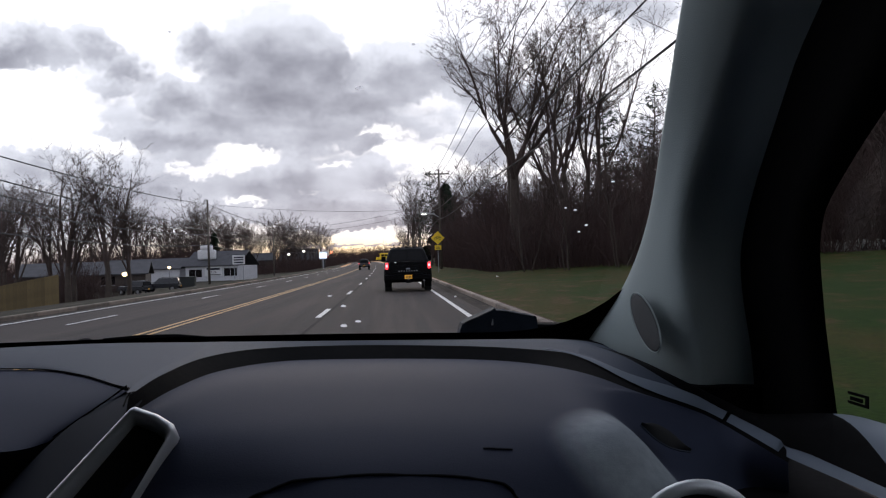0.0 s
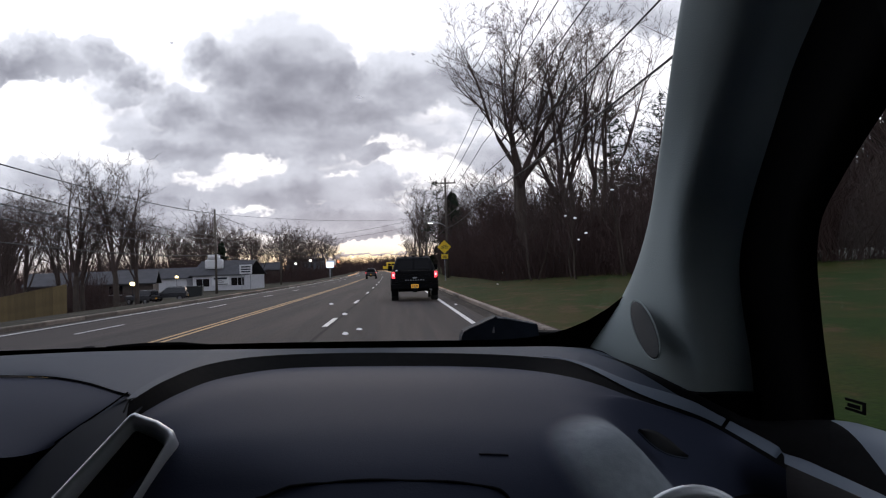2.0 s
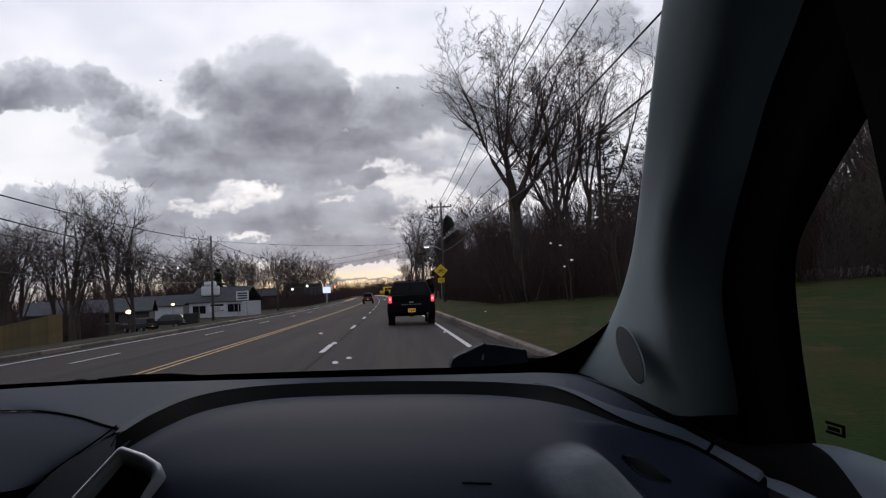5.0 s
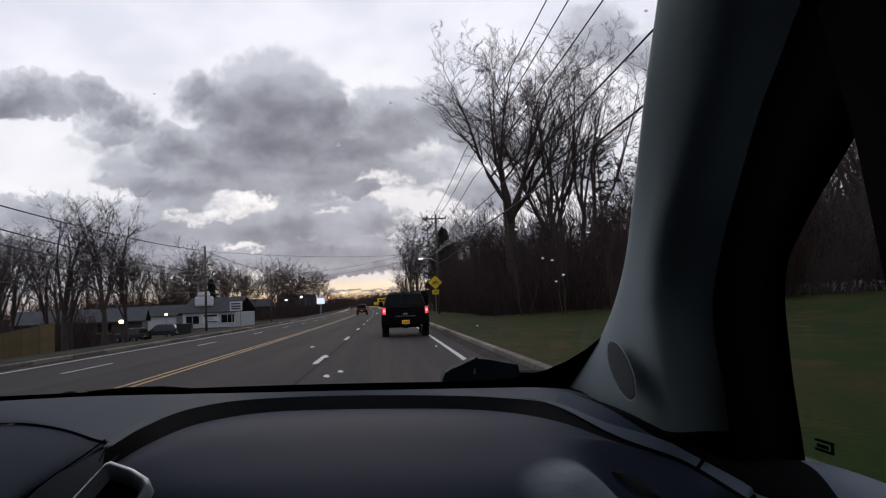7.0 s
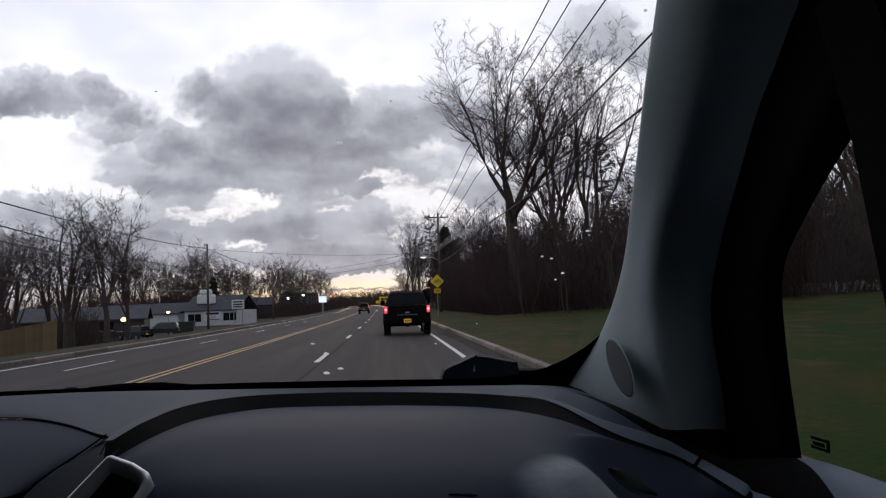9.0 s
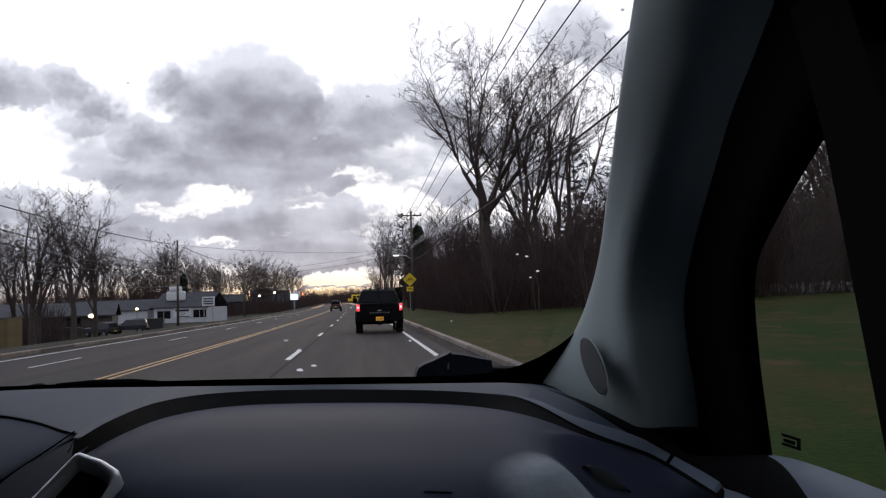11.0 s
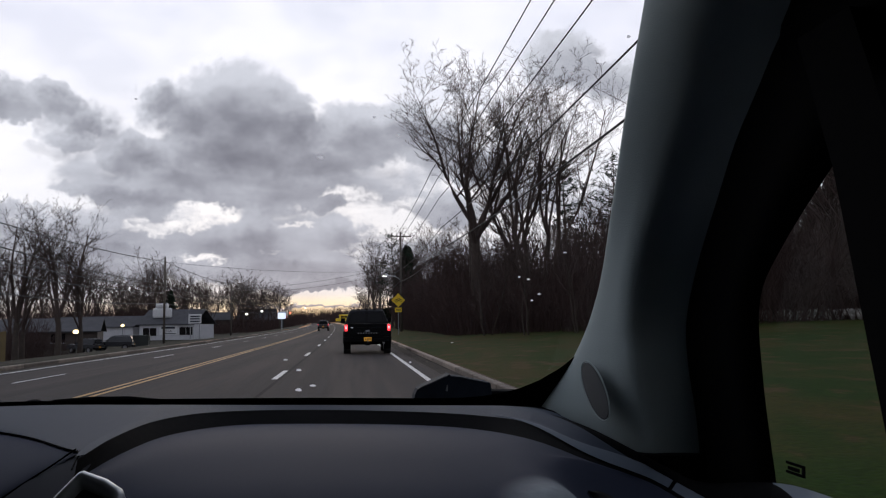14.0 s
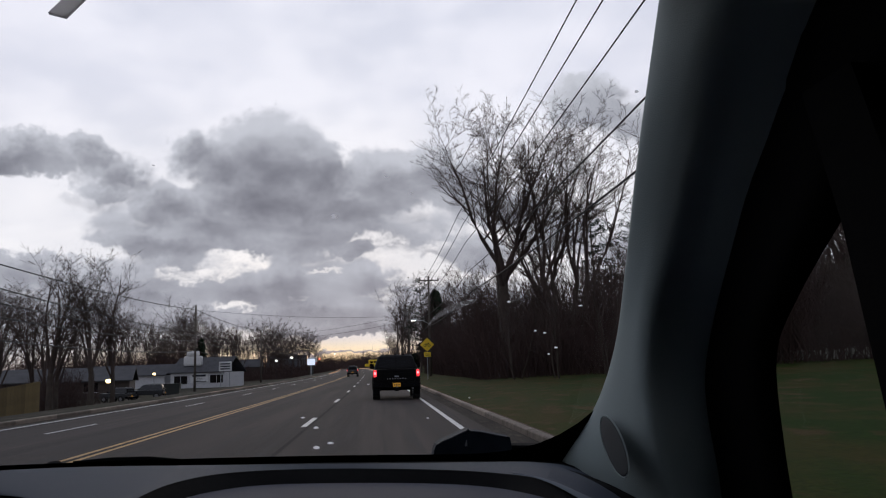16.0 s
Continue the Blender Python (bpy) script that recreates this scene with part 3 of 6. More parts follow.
def kerb(name, x, out):
    k = tagged(new(name), "weathered pale concrete kerb beside the road", "kerb", kind="structure")
    bm = bmesh.new()
    box(bm, (0, 0, -0.15), (0.18, 2.96, 0.125), 0.02, segs=1)
    bmesh.ops.transform(bm, matrix=Matrix.Scale(out, 4, (1, 0, 0)), verts=bm.verts)
    first = part("kerb_stone", bm, "concrete", k)
    for i in range(70):
        y = -6 + 3 * i
        p = first if i == 0 else new("kerb_stone", first.data)
        p.parent = k
        a, b = bend(y), bend(y + 3)
        p.matrix_world = Matrix.Translation((a[0] + x, y, a[1] + road_z(x))) @ pose(0, 0, 0, math.degrees(math.atan2(b[1] - a[1], 3)), 0, math.degrees(math.atan2(a[0] - b[0], 3)))
    return k


stripe("gutter_grit", KERB - 0.24, -50, 300, 0.46, "grit", "strip of dark grit and dead leaves along the kerb")
stripe("gutter_grit", LEFT_KERB + 0.2, -50, 300, 0.38, "grit", "strip of dark grit and dead leaves along the kerb")
kerb("kerb_right", KERB, 1)
kerb("kerb_left", LEFT_KERB, -1)

# ---- trees ----
class Wood:
    """Gathers tubes for a tree's limbs."""

    def __init__(self):
        self.v, self.f = [], []

    def limb(self, pts, r0, r1, sides):
        rows = []
        n = len(pts)
        for i, p in enumerate(pts):
            d = pts[min(i + 1, n - 1)] - pts[max(i - 1, 0)]
            a = d.cross(Vector((0.31, 0.2, 0.93)) if abs(d.z) < 0.9 * d.length else Vector((1, 0.1, 0)))
            a.normalize()
            b = d.cross(a)
            b.normalize()
            r = r0 + (r1 - r0) * i / (n - 1)
            s = len(self.v)
            for k in range(sides):
                an = 2 * math.pi * k / sides
                self.v.append(p + a * (r * math.cos(an)) + b * (r * math.sin(an)))
            rows.append(s)
        for s, e in zip(rows, rows[1:]):
            for k in range(sides):
                k2 = (k + 1) % sides
                self.f.append((s + k, s + k2, e + k2, e + k))


def bare_tree_mesh(rng, height, trunk_r, stems=1, counts=(9, 8, 6, 4), twig_r=0.008, fork=0.28, spread=0.55):
    """Trunk and crown of a leafless tree, base at the origin."""
    trunk, crown = Wood(), Wood()

    def grow(start, way, length, r, level):
        seg = (6, 5, 4, 3, 2)[level]
        pts, p, d = [start.copy()], start.copy(), way.normalized()
        for i in range(seg):
            j = 0.10 if level == 0 else 0.22
            d = (d + Vector((rng.gauss(0, j), rng.gauss(0, j), rng.gauss(0, j * 0.6) + (0.10 if level else 0.04)))).normalized()
            p = p + d * (length / seg)
            pts.append(p.copy())
        end = max(twig_r, r * (0.35 if level == 0 else 0.25))
        (trunk if level == 0 else crown).limb(pts, r, end, (8, 5, 4, 3, 3)[level])
        if level >= len(counts):
            return
        for k in range(counts[level]):
            s = fork + (1 - fork) * (k + rng.random()) / counts[level] if level == 0 else 0.2 + 0.8 * (k + rng.random()) / counts[level]
            i = min(int(s * seg), seg - 1)
            q = pts[i].lerp(pts[i + 1], s * seg - i)
            dd = (pts[i + 1] - pts[i]).normalized()
            an = rng.random() * 2 * math.pi
            side = Vector((math.cos(an), math.sin(an), 0.25))
            nd = (dd * (1 - spread) + side * spread * rng.uniform(0.7, 1.2)).normalized()
            grow(q, nd, length * (0.62 if level == 0 else 0.52) * rng.uniform(0.7, 1.15) * (1.15 - 0.45 * s), max(twig_r, (r + (end - r) * s) * 0.6), level + 1)

    for sidx in range(stems):
        lean = 0.0 if stems == 1 else 0.22
        an = sidx * 2.4 + rng.random()
        grow(Vector((0.25 * lean * math.cos(an) * 4, 0.25 * lean * math.sin(an) * 4, -0.3)), Vector((lean * math.cos(an), lean * math.sin(an), 1)),
             height * rng.uniform(0.72, 0.86), trunk_r * (1 if stems == 1 else 0.7), 0)
    return trunk, crown


def vase_tree_mesh(rng, height, trunk_r, fork, limbs=6, spread=0.5, stems=1, twig_r=0.008, lean=(0.0, 0.0), tips=(7, 6, 5, 3)):
    """Trunk and crown of a leafless tree whose limbs rise from a fork and arch outwards; base at the origin."""
    trunk, crown = Wood(), Wood()

    def grow(start, way, length, r, level):
        seg = (7, 5, 4, 3, 2)[level]
        pts, p, d = [start.copy()], start.copy(), way.normalized()
        for i in range(seg):
            j = (0.10, 0.15, 0.18, 0.22, 0.25)[level]
            d = (d + Vector((rng.gauss(0, j), rng.gauss(0, j), rng.gauss(0, j * 0.5) + (0.07, 0.09, 0.06, 0.03, 0.02)[level]))).normalized()
            p = p + d * (length / seg)
            pts.append(p.copy())
        end = max(twig_r * 0.7, r * 0.16)
        crown.limb(pts, max(twig_r, r), end, (6, 5, 4, 3, 3)[level])
        if level >= len(tips):
            return
        for k in range(tips[level]):
            s = (0.22 if level == 0 else 0.15) + (0.78 if level == 0 else 0.85) * (k + rng.random()) / tips[level]
            i = min(int(s * seg), seg - 1)
            q = pts[i].lerp(pts[i + 1], s * seg - i)
            dd = (pts[i + 1] - pts[i]).normalized()
            an = rng.random() * 2 * math.pi
            side = (Vector((math.cos(an), math.sin(an), 0.15)) - dd * 0.2).normalized()
            tilt = rng.uniform(0.35, 0.62)
            grow(q, dd * (1 - tilt) + side * tilt, length * (0.50 if level == 0 else 0.46) * rng.uniform(0.65, 1.2) * (1.2 - 0.5 * s), max(twig_r, (r + (end - r) * s) * 0.55), level + 1)

    for n in range(stems):
        an = n * 2.4 + rng.random()
        out = 0.0 if stems == 1 else 0.16
        base = Vector((0.45 * math.cos(an) * (stems > 1), 0.45 * math.sin(an) * (stems > 1), -0.3))
        top = base + Vector((lean[0] * fork + out * fork * math.cos(an), lean[1] * fork + out * fork * math.sin(an), fork + 0.3))
        mid = base.lerp(top, 0.5) + Vector((rng.gauss(0, 0.12), rng.gauss(0, 0.12), 0))
        trunk.limb([base, base.lerp(mid, 0.3) + Vector((0, 0, 0.1)), mid, mid.lerp(top, 0.5), top], trunk_r * 1.25, trunk_r * 0.72, 9)
        for k in range(limbs):
            a = 6.283 * k / limbs + rng.gauss(0, 0.3) + n
            s = spread * (rng.uniform(0.75, 1.25) if k else 0.15)
            start = top - Vector((0, 0, fork * 0.30 * rng.random() * (k > 1)))
            grow(start, Vector((math.cos(a) * s + lean[0], math.sin(a) * s + lean[1], 1.0)), (height - start.z) * rng.uniform(0.72, 0.95), trunk_r * rng.uniform(0.42, 0.62), 0)
    return trunk, crown


def conifer_mesh(rng, height, radius, bare=0.12, droop=0.25, step=0.45, ragged=0.3):
    """Trunk and needle crown of a spruce or pine."""
    trunk, crown = Wood(), Wood()
    trunk.limb([Vector((0, 0, -0.3 + (height + 0.3) * i / 8)) for i in range(9)], height * 0.016, 0.02, 7)
    z = height * bare
    while z < height * 0.99:
        f = (z - height * bare) / (height * (1 - bare))
        reach = radius * (1 - f) ** 0.85 * (0.92 + 0.08 * math.sin(14 * f + 1)) + 0.15
        n = rng.randint(5, 7)
        a0 = rng.random() * 6.28
        for k in range(n):
            an = a0 + 6.283 * k / n + rng.gauss(0, 0.2)
            L = reach * rng.uniform(1 - ragged, 1.1)
            out = Vector((math.cos(an), math.sin(an), 0))
            side = Vector((-out.y, out.x, 0))
            base = Vector((0, 0, z + rng.uniform(-0.2, 0.2)))
            m = max(3, int(L / 0.30))
            for j in range(m):
                s = (j + 0.6) / m
                p = base + out * (L * s) + Vector((0, 0, L * (0.18 * s - droop * s * s)))
                for sg in (-1, -0.5, 0.5, 1):
                    w = (0.40 * L * (1 - 0.7 * s) + 0.22) * rng.uniform(0.6, 1.2)
                    tip = p + side * (sg * w) + out * (w * 0.6 + 0.1) + Vector((0, 0, -0.14 - 0.3 * rng.random()))
                    b = len(crown.v)
                    h = Vector((0, 0, 0.12 + 0.08 * rng.random()))
                    crown.v += [p + h * 1.6, p - h * 1.5 - side * 0.16, tip + side * 0.2 + h * 0.5, tip - side * 0.16 - h * 2.2]
                    crown.f += [(b, b + 1, b + 2), (b, b + 3, b + 1), (b, b + 2, b + 3)]
        z += step * (1.0 - 0.45 * f) * rng.uniform(0.8, 1.2)
    return trunk, crown


def pine_mesh(rng, height, radius):
    """Trunk and open, ragged crown of an old pine: tiers of limbs with tufts of needles towards their ends."""
    trunk, crown = Wood(), Wood()
    trunk.limb([Vector((0.25 * math.sin(i * 0.9), 0.2 * math.cos(i * 0.7), -0.3 + (height + 0.3) * i / 10)) for i in range(11)], height * 0.014, 0.03, 7)
    z = height * 0.24
    while z < height * 0.98:
        f = (z / height - 0.24) / 0.76
        reach = radius * (0.55 + 0.9 * f if f < 0.4 else 0.92 - 0.55 * (f - 0.4) / 0.6) + 0.3
        for k in range(rng.randint(3, 5)):
            an, L = rng.random() * 6.283, reach * rng.uniform(0.35, 1.15)
            out = Vector((math.cos(an), math.sin(an), rng.uniform(-0.05, 0.35)))
            base = Vector((0, 0, z + rng.uniform(-0.3, 0.3)))
            tips = [base + out * (L * s) + Vector((rng.gauss(0, 0.12), rng.gauss(0, 0.12), 0.12 * L * s * s)) for s in (0.0, 0.35, 0.7, 1.0)]
            crown.limb(tips, 0.05, 0.015, 4)
            for _ in range(max(3, int(L * 3.2))):
                s = rng.uniform(0.35, 1.05)
                c = base + out * (L * s) + Vector((rng.gauss(0, 0.22) * L * 0.6, rng.gauss(0, 0.22) * L * 0.6, 0.12 * L * s * s + rng.gauss(0.05, 0.12)))
                for _ in range(16):
                    d = Vector((rng.gauss(0, 1), rng.gauss(0, 1), rng.gauss(0.25, 0.55))).normalized() * rng.uniform(0.2, 0.42)
                    q = d.cross(Vector((0.3, 0.5, 0.8))).normalized() * 0.035
                    n = len(crown.v)
                    crown.v += [c - q, c + q, c + d]
                    crown.f.append((n, n + 1, n + 2))
        z += rng.uniform(0.45, 0.85)
    return trunk, crown


def make_tree(name, woods, leaf, label, category="tree", group="", at=Matrix()):
    t = thing(name, label, category, group, at)
    raw_part("trunk", woods[0].v, woods[0].f, "bark", t, smooth=True)
    raw_part("crown", woods[1].v, woods[1].f, leaf, t)
    return t


def stand(ob, spots, rng, lift=0.0, sizes=(0.85, 1.15)):
    """The tree itself at the first spot, copies at the others."""
    for i, (x, y, *size) in enumerate(spots):
        s = size[0] if size else rng.uniform(*sizes)
        m = Matrix.Translation(on(x, y, lift)) @ pose(0, 0, 0, 0, 0, rng.uniform(0, 360))
        o = ob if i == 0 else copy_thing(ob, m)
        o.matrix_world = m @ Matrix.Scale(s, 4)


rng = random.Random(7)
maple = make_tree("bare_maple", vase_tree_mesh(rng, 16.4, 0.33, 6.4, 8, 0.60, 1, 0.008, (0.04, 0.0), (9, 7, 5, 4)), "twig", "tall leafless maple at the edge of the woods", group="roadside trees")
stand(maple, [(8.6, 52, 1.08), (15.5, 74, 1.0)], rng)
clump = make_tree("bare_clump_tree", vase_tree_mesh(rng, 16.5, 0.20, 6.0, 3, 0.40, 4, 0.008, (0.07, 0.0), (7, 5, 4, 3)), "twig", "leafless tree with several slender stems from one root", group="roadside trees")
stand(clump, [(11.6, 50, 1.0), (9.6, 84, 0.66)], rng)
ash = make_tree("bare_ash", bare_tree_mesh(rng, 12, 0.16, 1, (9, 7, 5, 3), 0.011, 0.25, 0.45), "twig", "slim leafless ash among brush", group="woodland trees")
# the ashes beside and behind the car stand unseen, added to cut side light
stand(ash, [(9.5, 64, 0.6), (10.5, 60, 0.62), (12.2, 63, 0.70), (15, 60, 0.68), (8.8, 73, 0.66), (11.5, 70, 0.78), (16.5, 54, 0.66), (14, 52, 0.58), (21, 12, 1.1), (24, 4, 1.2), (20, -4, 1.1), (25, -12, 1.2), (21, -20, 1.1), (27, 14, 1.2), (30, 0, 1.3), (28, -8, 1.2), (22, 20, 1.0), (13.5, 58, 0.6), (18, 50, 0.65), (20, 44, 0.65), (11, 90, 1.0), (16, 75), (19, 58), (24, 52), (7.5, 105, 0.9), (10, 120, 1.1), (22, 34), (26, 40), (19, 30), (28, 30), (33, 36), (24, 25), (30, 24)], rng)
scrub = make_tree("bare_young_tree", bare_tree_mesh(rng, 7.5, 0.07, 3, (7, 6, 4), 0.010, 0.15, 0.4), "twig", "low leafless young tree in the thicket", group="woodland trees")
stand(scrub, [(7.6, 44), (9.0, 40), (10.8, 37), (12.5, 34.5), (14.5, 32), (8.4, 55), (9.8, 52), (7.4, 64), (8.4, 70), (7.2, 80), (7.8, 92), (6.9, 100),
              (17, 30), (19.5, 27), (22, 25), (25, 23), (27.5, 21), (16, 35), (19, 33), (22, 29), (30, 19), (27, 27)], rng, sizes=(0.6, 0.85))
left_tree = make_tree("bare_oak", vase_tree_mesh(rng, 11.6, 0.22, 3.0, 5, 0.36, 1, 0.008, (0.0, 0.0), (7, 6, 4, 3)), "twig", "leafless oak below the road", group="left trees")
stand(left_tree, [(-23.4, 60, 1.0), (-20.6, 60, 0.97), (-27.5, 61, 0.82), (-30.5, 64, 0.86), (-36, 76, 1.0), (-43, 88, 1.05), (-25.5, 54, 0.62), (-20.0, 63, 0.8), (-33, 70, 0.9), (-29.5, 72, 0.92), (-26, 68, 0.85), (-38, 82, 1.0), (-34, 86, 0.95)], rng)
far_tree = make_tree("bare_tree_far", vase_tree_mesh(rng, 16.5, 0.20, 6.5, 5, 0.38, 1, 0.018, (0.0, 0.0), (7, 5, 4)), "twig", "leafless tree in the far tree line", group="far tree line")
spots = [(5.4, 150, 1.0), (6.2, 165, 0.95), (7.5, 158, 0.8)]
for k in range(72):
    y = 168 + 2.25 * k + rng.uniform(-6, 6)
    spots.append((-55 + 0.215 * (y - 170) + rng.uniform(-9, 5), y))
for k in range(18):
    spots.append((-62 - 5.2 * k + rng.uniform(-3, 3), 175 + rng.uniform(-18, 22)))
for k in range(18):
    y = 135 + 12 * k
    spots.append((9 + rng.uniform(0, 14), y))
other_far = make_tree("bare_tree_far", vase_tree_mesh(rng, 15.5, 0.16, 5.5, 3, 0.30, 2, 0.018, (0.02, 0.0), (7, 5, 4)), "twig", "slender leafless tree in the far tree line", group="far tree line")
third_far = make_tree("bare_tree_far", vase_tree_mesh(rng, 13, 0.18, 4.0, 5, 0.50, 1, 0.018, (-0.03, 0.0), (8, 5, 4)), "twig", "bushy leafless tree in the far tree line", group="far tree line")
stand(far_tree, spots[0::3], rng, sizes=(0.75, 1.2))
stand(other_far, spots[1::3], rng, sizes=(0.75, 1.2))
stand(third_far, spots[2::3], rng, sizes=(0.7, 1.15))
spruce = make_tree("dark_spruce", conifer_mesh(rng, 15, 4.4, 0.10, 0.12, 0.7, 0.65), "needle", "dark green spruce beside the road", group="conifers")
stand(spruce, [(9.9, 128, 0.88), (13.0, 150, 0.85), (-44, 215, 0.8), (-17, -30, 0.95), (-20, -42, 1.1), (-16.5, -22, 0.7), (-23, -55, 1.15), (-18, -66, 1.0), (16, 175, 0.9), (30, 62, 1.0), (38, 56, 1.1)], rng)
pine = make_tree("dark_pine", pine_mesh(rng, 19, 4.2), "needle", "tall ragged dark pine among bare trees", group="conifers")
stand(pine, [(7.2, 122, 0.76), (17.5, 63, 0.7), (24, 70, 0.8)], rng)

# ---- thicket under the trees: thin upright stems ----
def thicket(name, rng, count, where, tall, label, fat=1.0):
    w = Wood()
    for _ in range(count):
        x, y = where()
        b = on(x, y, -0.05)
        h = tall * rng.uniform(0.4, 1.1) * (0.75 + 0.9 * max(-0.35, noise.noise(Vector((x * 0.16, y * 0.16, tall)))))
        tip = b + Vector((rng.gauss(0, 0.25) * h, rng.gauss(0, 0.25) * h, h))
        mid = b.lerp(tip, 0.5) + Vector((rng.gauss(0, 0.08), rng.gauss(0, 0.08), 0)) * h
        w.limb([b, mid, tip], 0.016 * fat, 0.007 * fat, 3)
        for _ in range(3):
            s = rng.uniform(0.3, 0.9)
            q = b.lerp(tip, s)
            w.limb([q, q + Vector((rng.gauss(0, 0.5), rng.gauss(0, 0.5), rng.uniform(0.1, 0.7))) * (0.35 * h)], 0.009 * fat, 0.005 * fat, 3)
    return tagged(raw_part(name, w.v, w.f, "brush"), label, "brush", kind="stuff")


def right_edge():
    y = rng.uniform(4, 110)
    edge = 6.6 if y > 50 else min(18.2, 6.6 + (50 - y) * 0.42)
    return edge + abs(rng.gauss(0, 1)) * 5.0, y


thicket("brush_right", rng, 16000, right_edge, 4.8, "reddish brown leafless thicket under the trees")
thicket("woods_edge", rng, 6500, lambda: (8.5 + abs(rng.gauss(0, 7)), rng.uniform(52, 120)), 7.2, "dark leafless saplings massed at the woods' edge", 1.9)
thicket("brush_behind", rng, 5000, lambda: (lambda y: (-53 + 0.22 * (y - 170) + rng.gauss(0, 5), y))(rng.uniform(166, 330)), 4.6, "dark brush under the trees behind the shop", 2.6)
# part of this wood lies unseen beside the car, extended to block sky light
thicket("woods_right", rng, 8500, lambda: (rng.uniform(19, 48), rng.uniform(-35, 85)), 10.5, "dark tangled leafless wood behind the thicket", 2.6)
thicket("brush_left", rng, 4200, lambda: (-27 - abs(rng.gauss(0, 16)), rng.uniform(62, 84)), 3.4, "brown leafless brush below the road")
thicket("brush_far", rng, 7000, lambda: (-42 - abs(rng.gauss(0, 30)), rng.uniform(178, 250)), 9.0, "dark brush under the far trees", 2.5)


def far_spot():
    y = rng.uniform(300, 900)
    side = rng.choice((-1, 1))
    if y > 560:
        return rng.gauss(0, 120), y
    return (KERB + 8 + abs(rng.gauss(0, 60)) if side > 0 else LEFT_KERB - 8 - abs(rng.gauss(0, 110))), y


thicket("far_woods", rng, 8000, far_spot, 8.5, "dark far woods along the horizon", 8.0)
thicket("far_copse", rng, 700, lambda: (rng.choice((-14.5 - abs(rng.gauss(0, 7)), 6.5 + abs(rng.gauss(0, 9)))), rng.uniform(540, 680)), 11.0, "dark leafless copse where the road turns away", 7.0)
thicket("ridge_woods", rng, 1500, lambda: (rng.gauss(0, 26), rng.uniform(1000, 1100)), 17.0, "dark woods on the rise behind the road's end", 12.0)

# ---- poles and cables ----
def utility_pole(name, x, y, height, label, arm=True):
    t = thing(name, label, "utility pole", "utility poles", Matrix.Translation(on(x, y)))
    part("shaft", rod((0, 0, -0.5), (0, 0, height), 0.15, 0.10, 10), "pole", t, smooth=True)
    if arm:
        part("crossarm", boxed((-1.1, -0.06, height - 0.55), (1.1, 0.06, height - 0.42), 0.01), "pole", t)
        for k in (-1.0, -0.4, 0.4, 1.0):
            part("insulator", rod((k, 0, height - 0.42), (k, 0, height - 0.22), 0.05, 0.035, 8), "cable", t)
    return t


utility_pole("utility_pole", 8.6, 56, 10.0, "weathered wooden utility pole among the trees", False)
utility_pole("utility_pole", 5.6, 84, 10.5, "weathered wooden utility pole beside the road")
utility_pole("utility_pole", 5.6, 128, 10.5, "weathered wooden utility pole beside the road")
utility_pole("utility_pole", 5.6, 175, 10.5, "weathered wooden utility pole beside the road")
utility_pole("utility_pole", -20.8, 95, 10.1, "bare wooden utility pole across the road", False)
utility_pole("utility_pole", -20.5, 150, 9.5, "bare wooden utility pole across the road", False)
utility_pole("utility_pole", -18.0, 30, 7.6, "bare wooden utility pole across the road", False)
utility_pole("utility_pole", -17.0, 230, 9.5, "bare wooden utility pole across the road")


def cable(a, b, sag, r=0.012):
    a, b = Vector(a), Vector(b)
    pts = [a.lerp(b, i / 16) - Vector((0, 0, sag * 4 * (i / 16) * (1 - i / 16))) for i in range(17)]
    return tagged(part("overhead_cable", tube(pts, r, 5), "cable"), "thin black overhead cable between poles", "cable", "overhead cables")


for x, z, r in ((4.7, 9.9, 0.019), (5.0, 9.4, 0.019), (5.1, 8.3, 0.019), (5.2, 6.6, 0.022), (5.4, 5.5, 0.028)):
    ends = [-5, 45, 84, 128, 175]
    for y0, y1 in zip(ends, ends[1:]):
        cable((x + bend(y0)[0], y0, z + bend(y0)[1]), (x + bend(y1)[0], y1, z + bend(y1)[1]), 0.35, r)
for z, near in ((9.6, 7.4), (7.0, 6.5), (6.6, 5.7), (6.0, 5.0), (4.8, 3.9)):
    ends = [(-18.0, 30, near), (-20.8, 95, z), (-20.5, 150, z), (-17.0, 230, z)]
    for (x0, y0, z0), (x1, y1, z1) in zip(ends, ends[1:]):
        a, b = on(x0, y0), on(x1, y1)
        cable((a.x, y0, a.z + z0), (b.x, y1, b.z + z1), 0.45, 0.035)
cable((5.6, 128, 10), (-20.5, 152, 8.0), 0.6, 0.02)
cable((5.6, 128, 9), (-20.5, 152, 7.2), 0.6, 0.02)
cable((5.6, 128, 9.6), (-20.9, 95, 8.6), 0.6, 0.018)
# ---- the car: dashboard ----
# the car leans a little with the road's camber
LEAN = Matrix.Translation((0, 0, 1.25)) @ Matrix(((0.99919, -1e-05, 0.04012), (1e-05, 1.0, -1e-05), (-0.04012, 1e-05, 0.99919))).to_4x4() @ Matrix.Translation((0, 0, -1.25))

def lerp_curve(a, b, s):
    return [p.lerp(q, s) for p, q in zip(a, b)]


def glass_y(x, z):
    """The inner face of the windshield."""
    return 1.335 - 0.33 * (x - 0.2) ** 2 - 0.59 * (z - 1.13)


N = 61
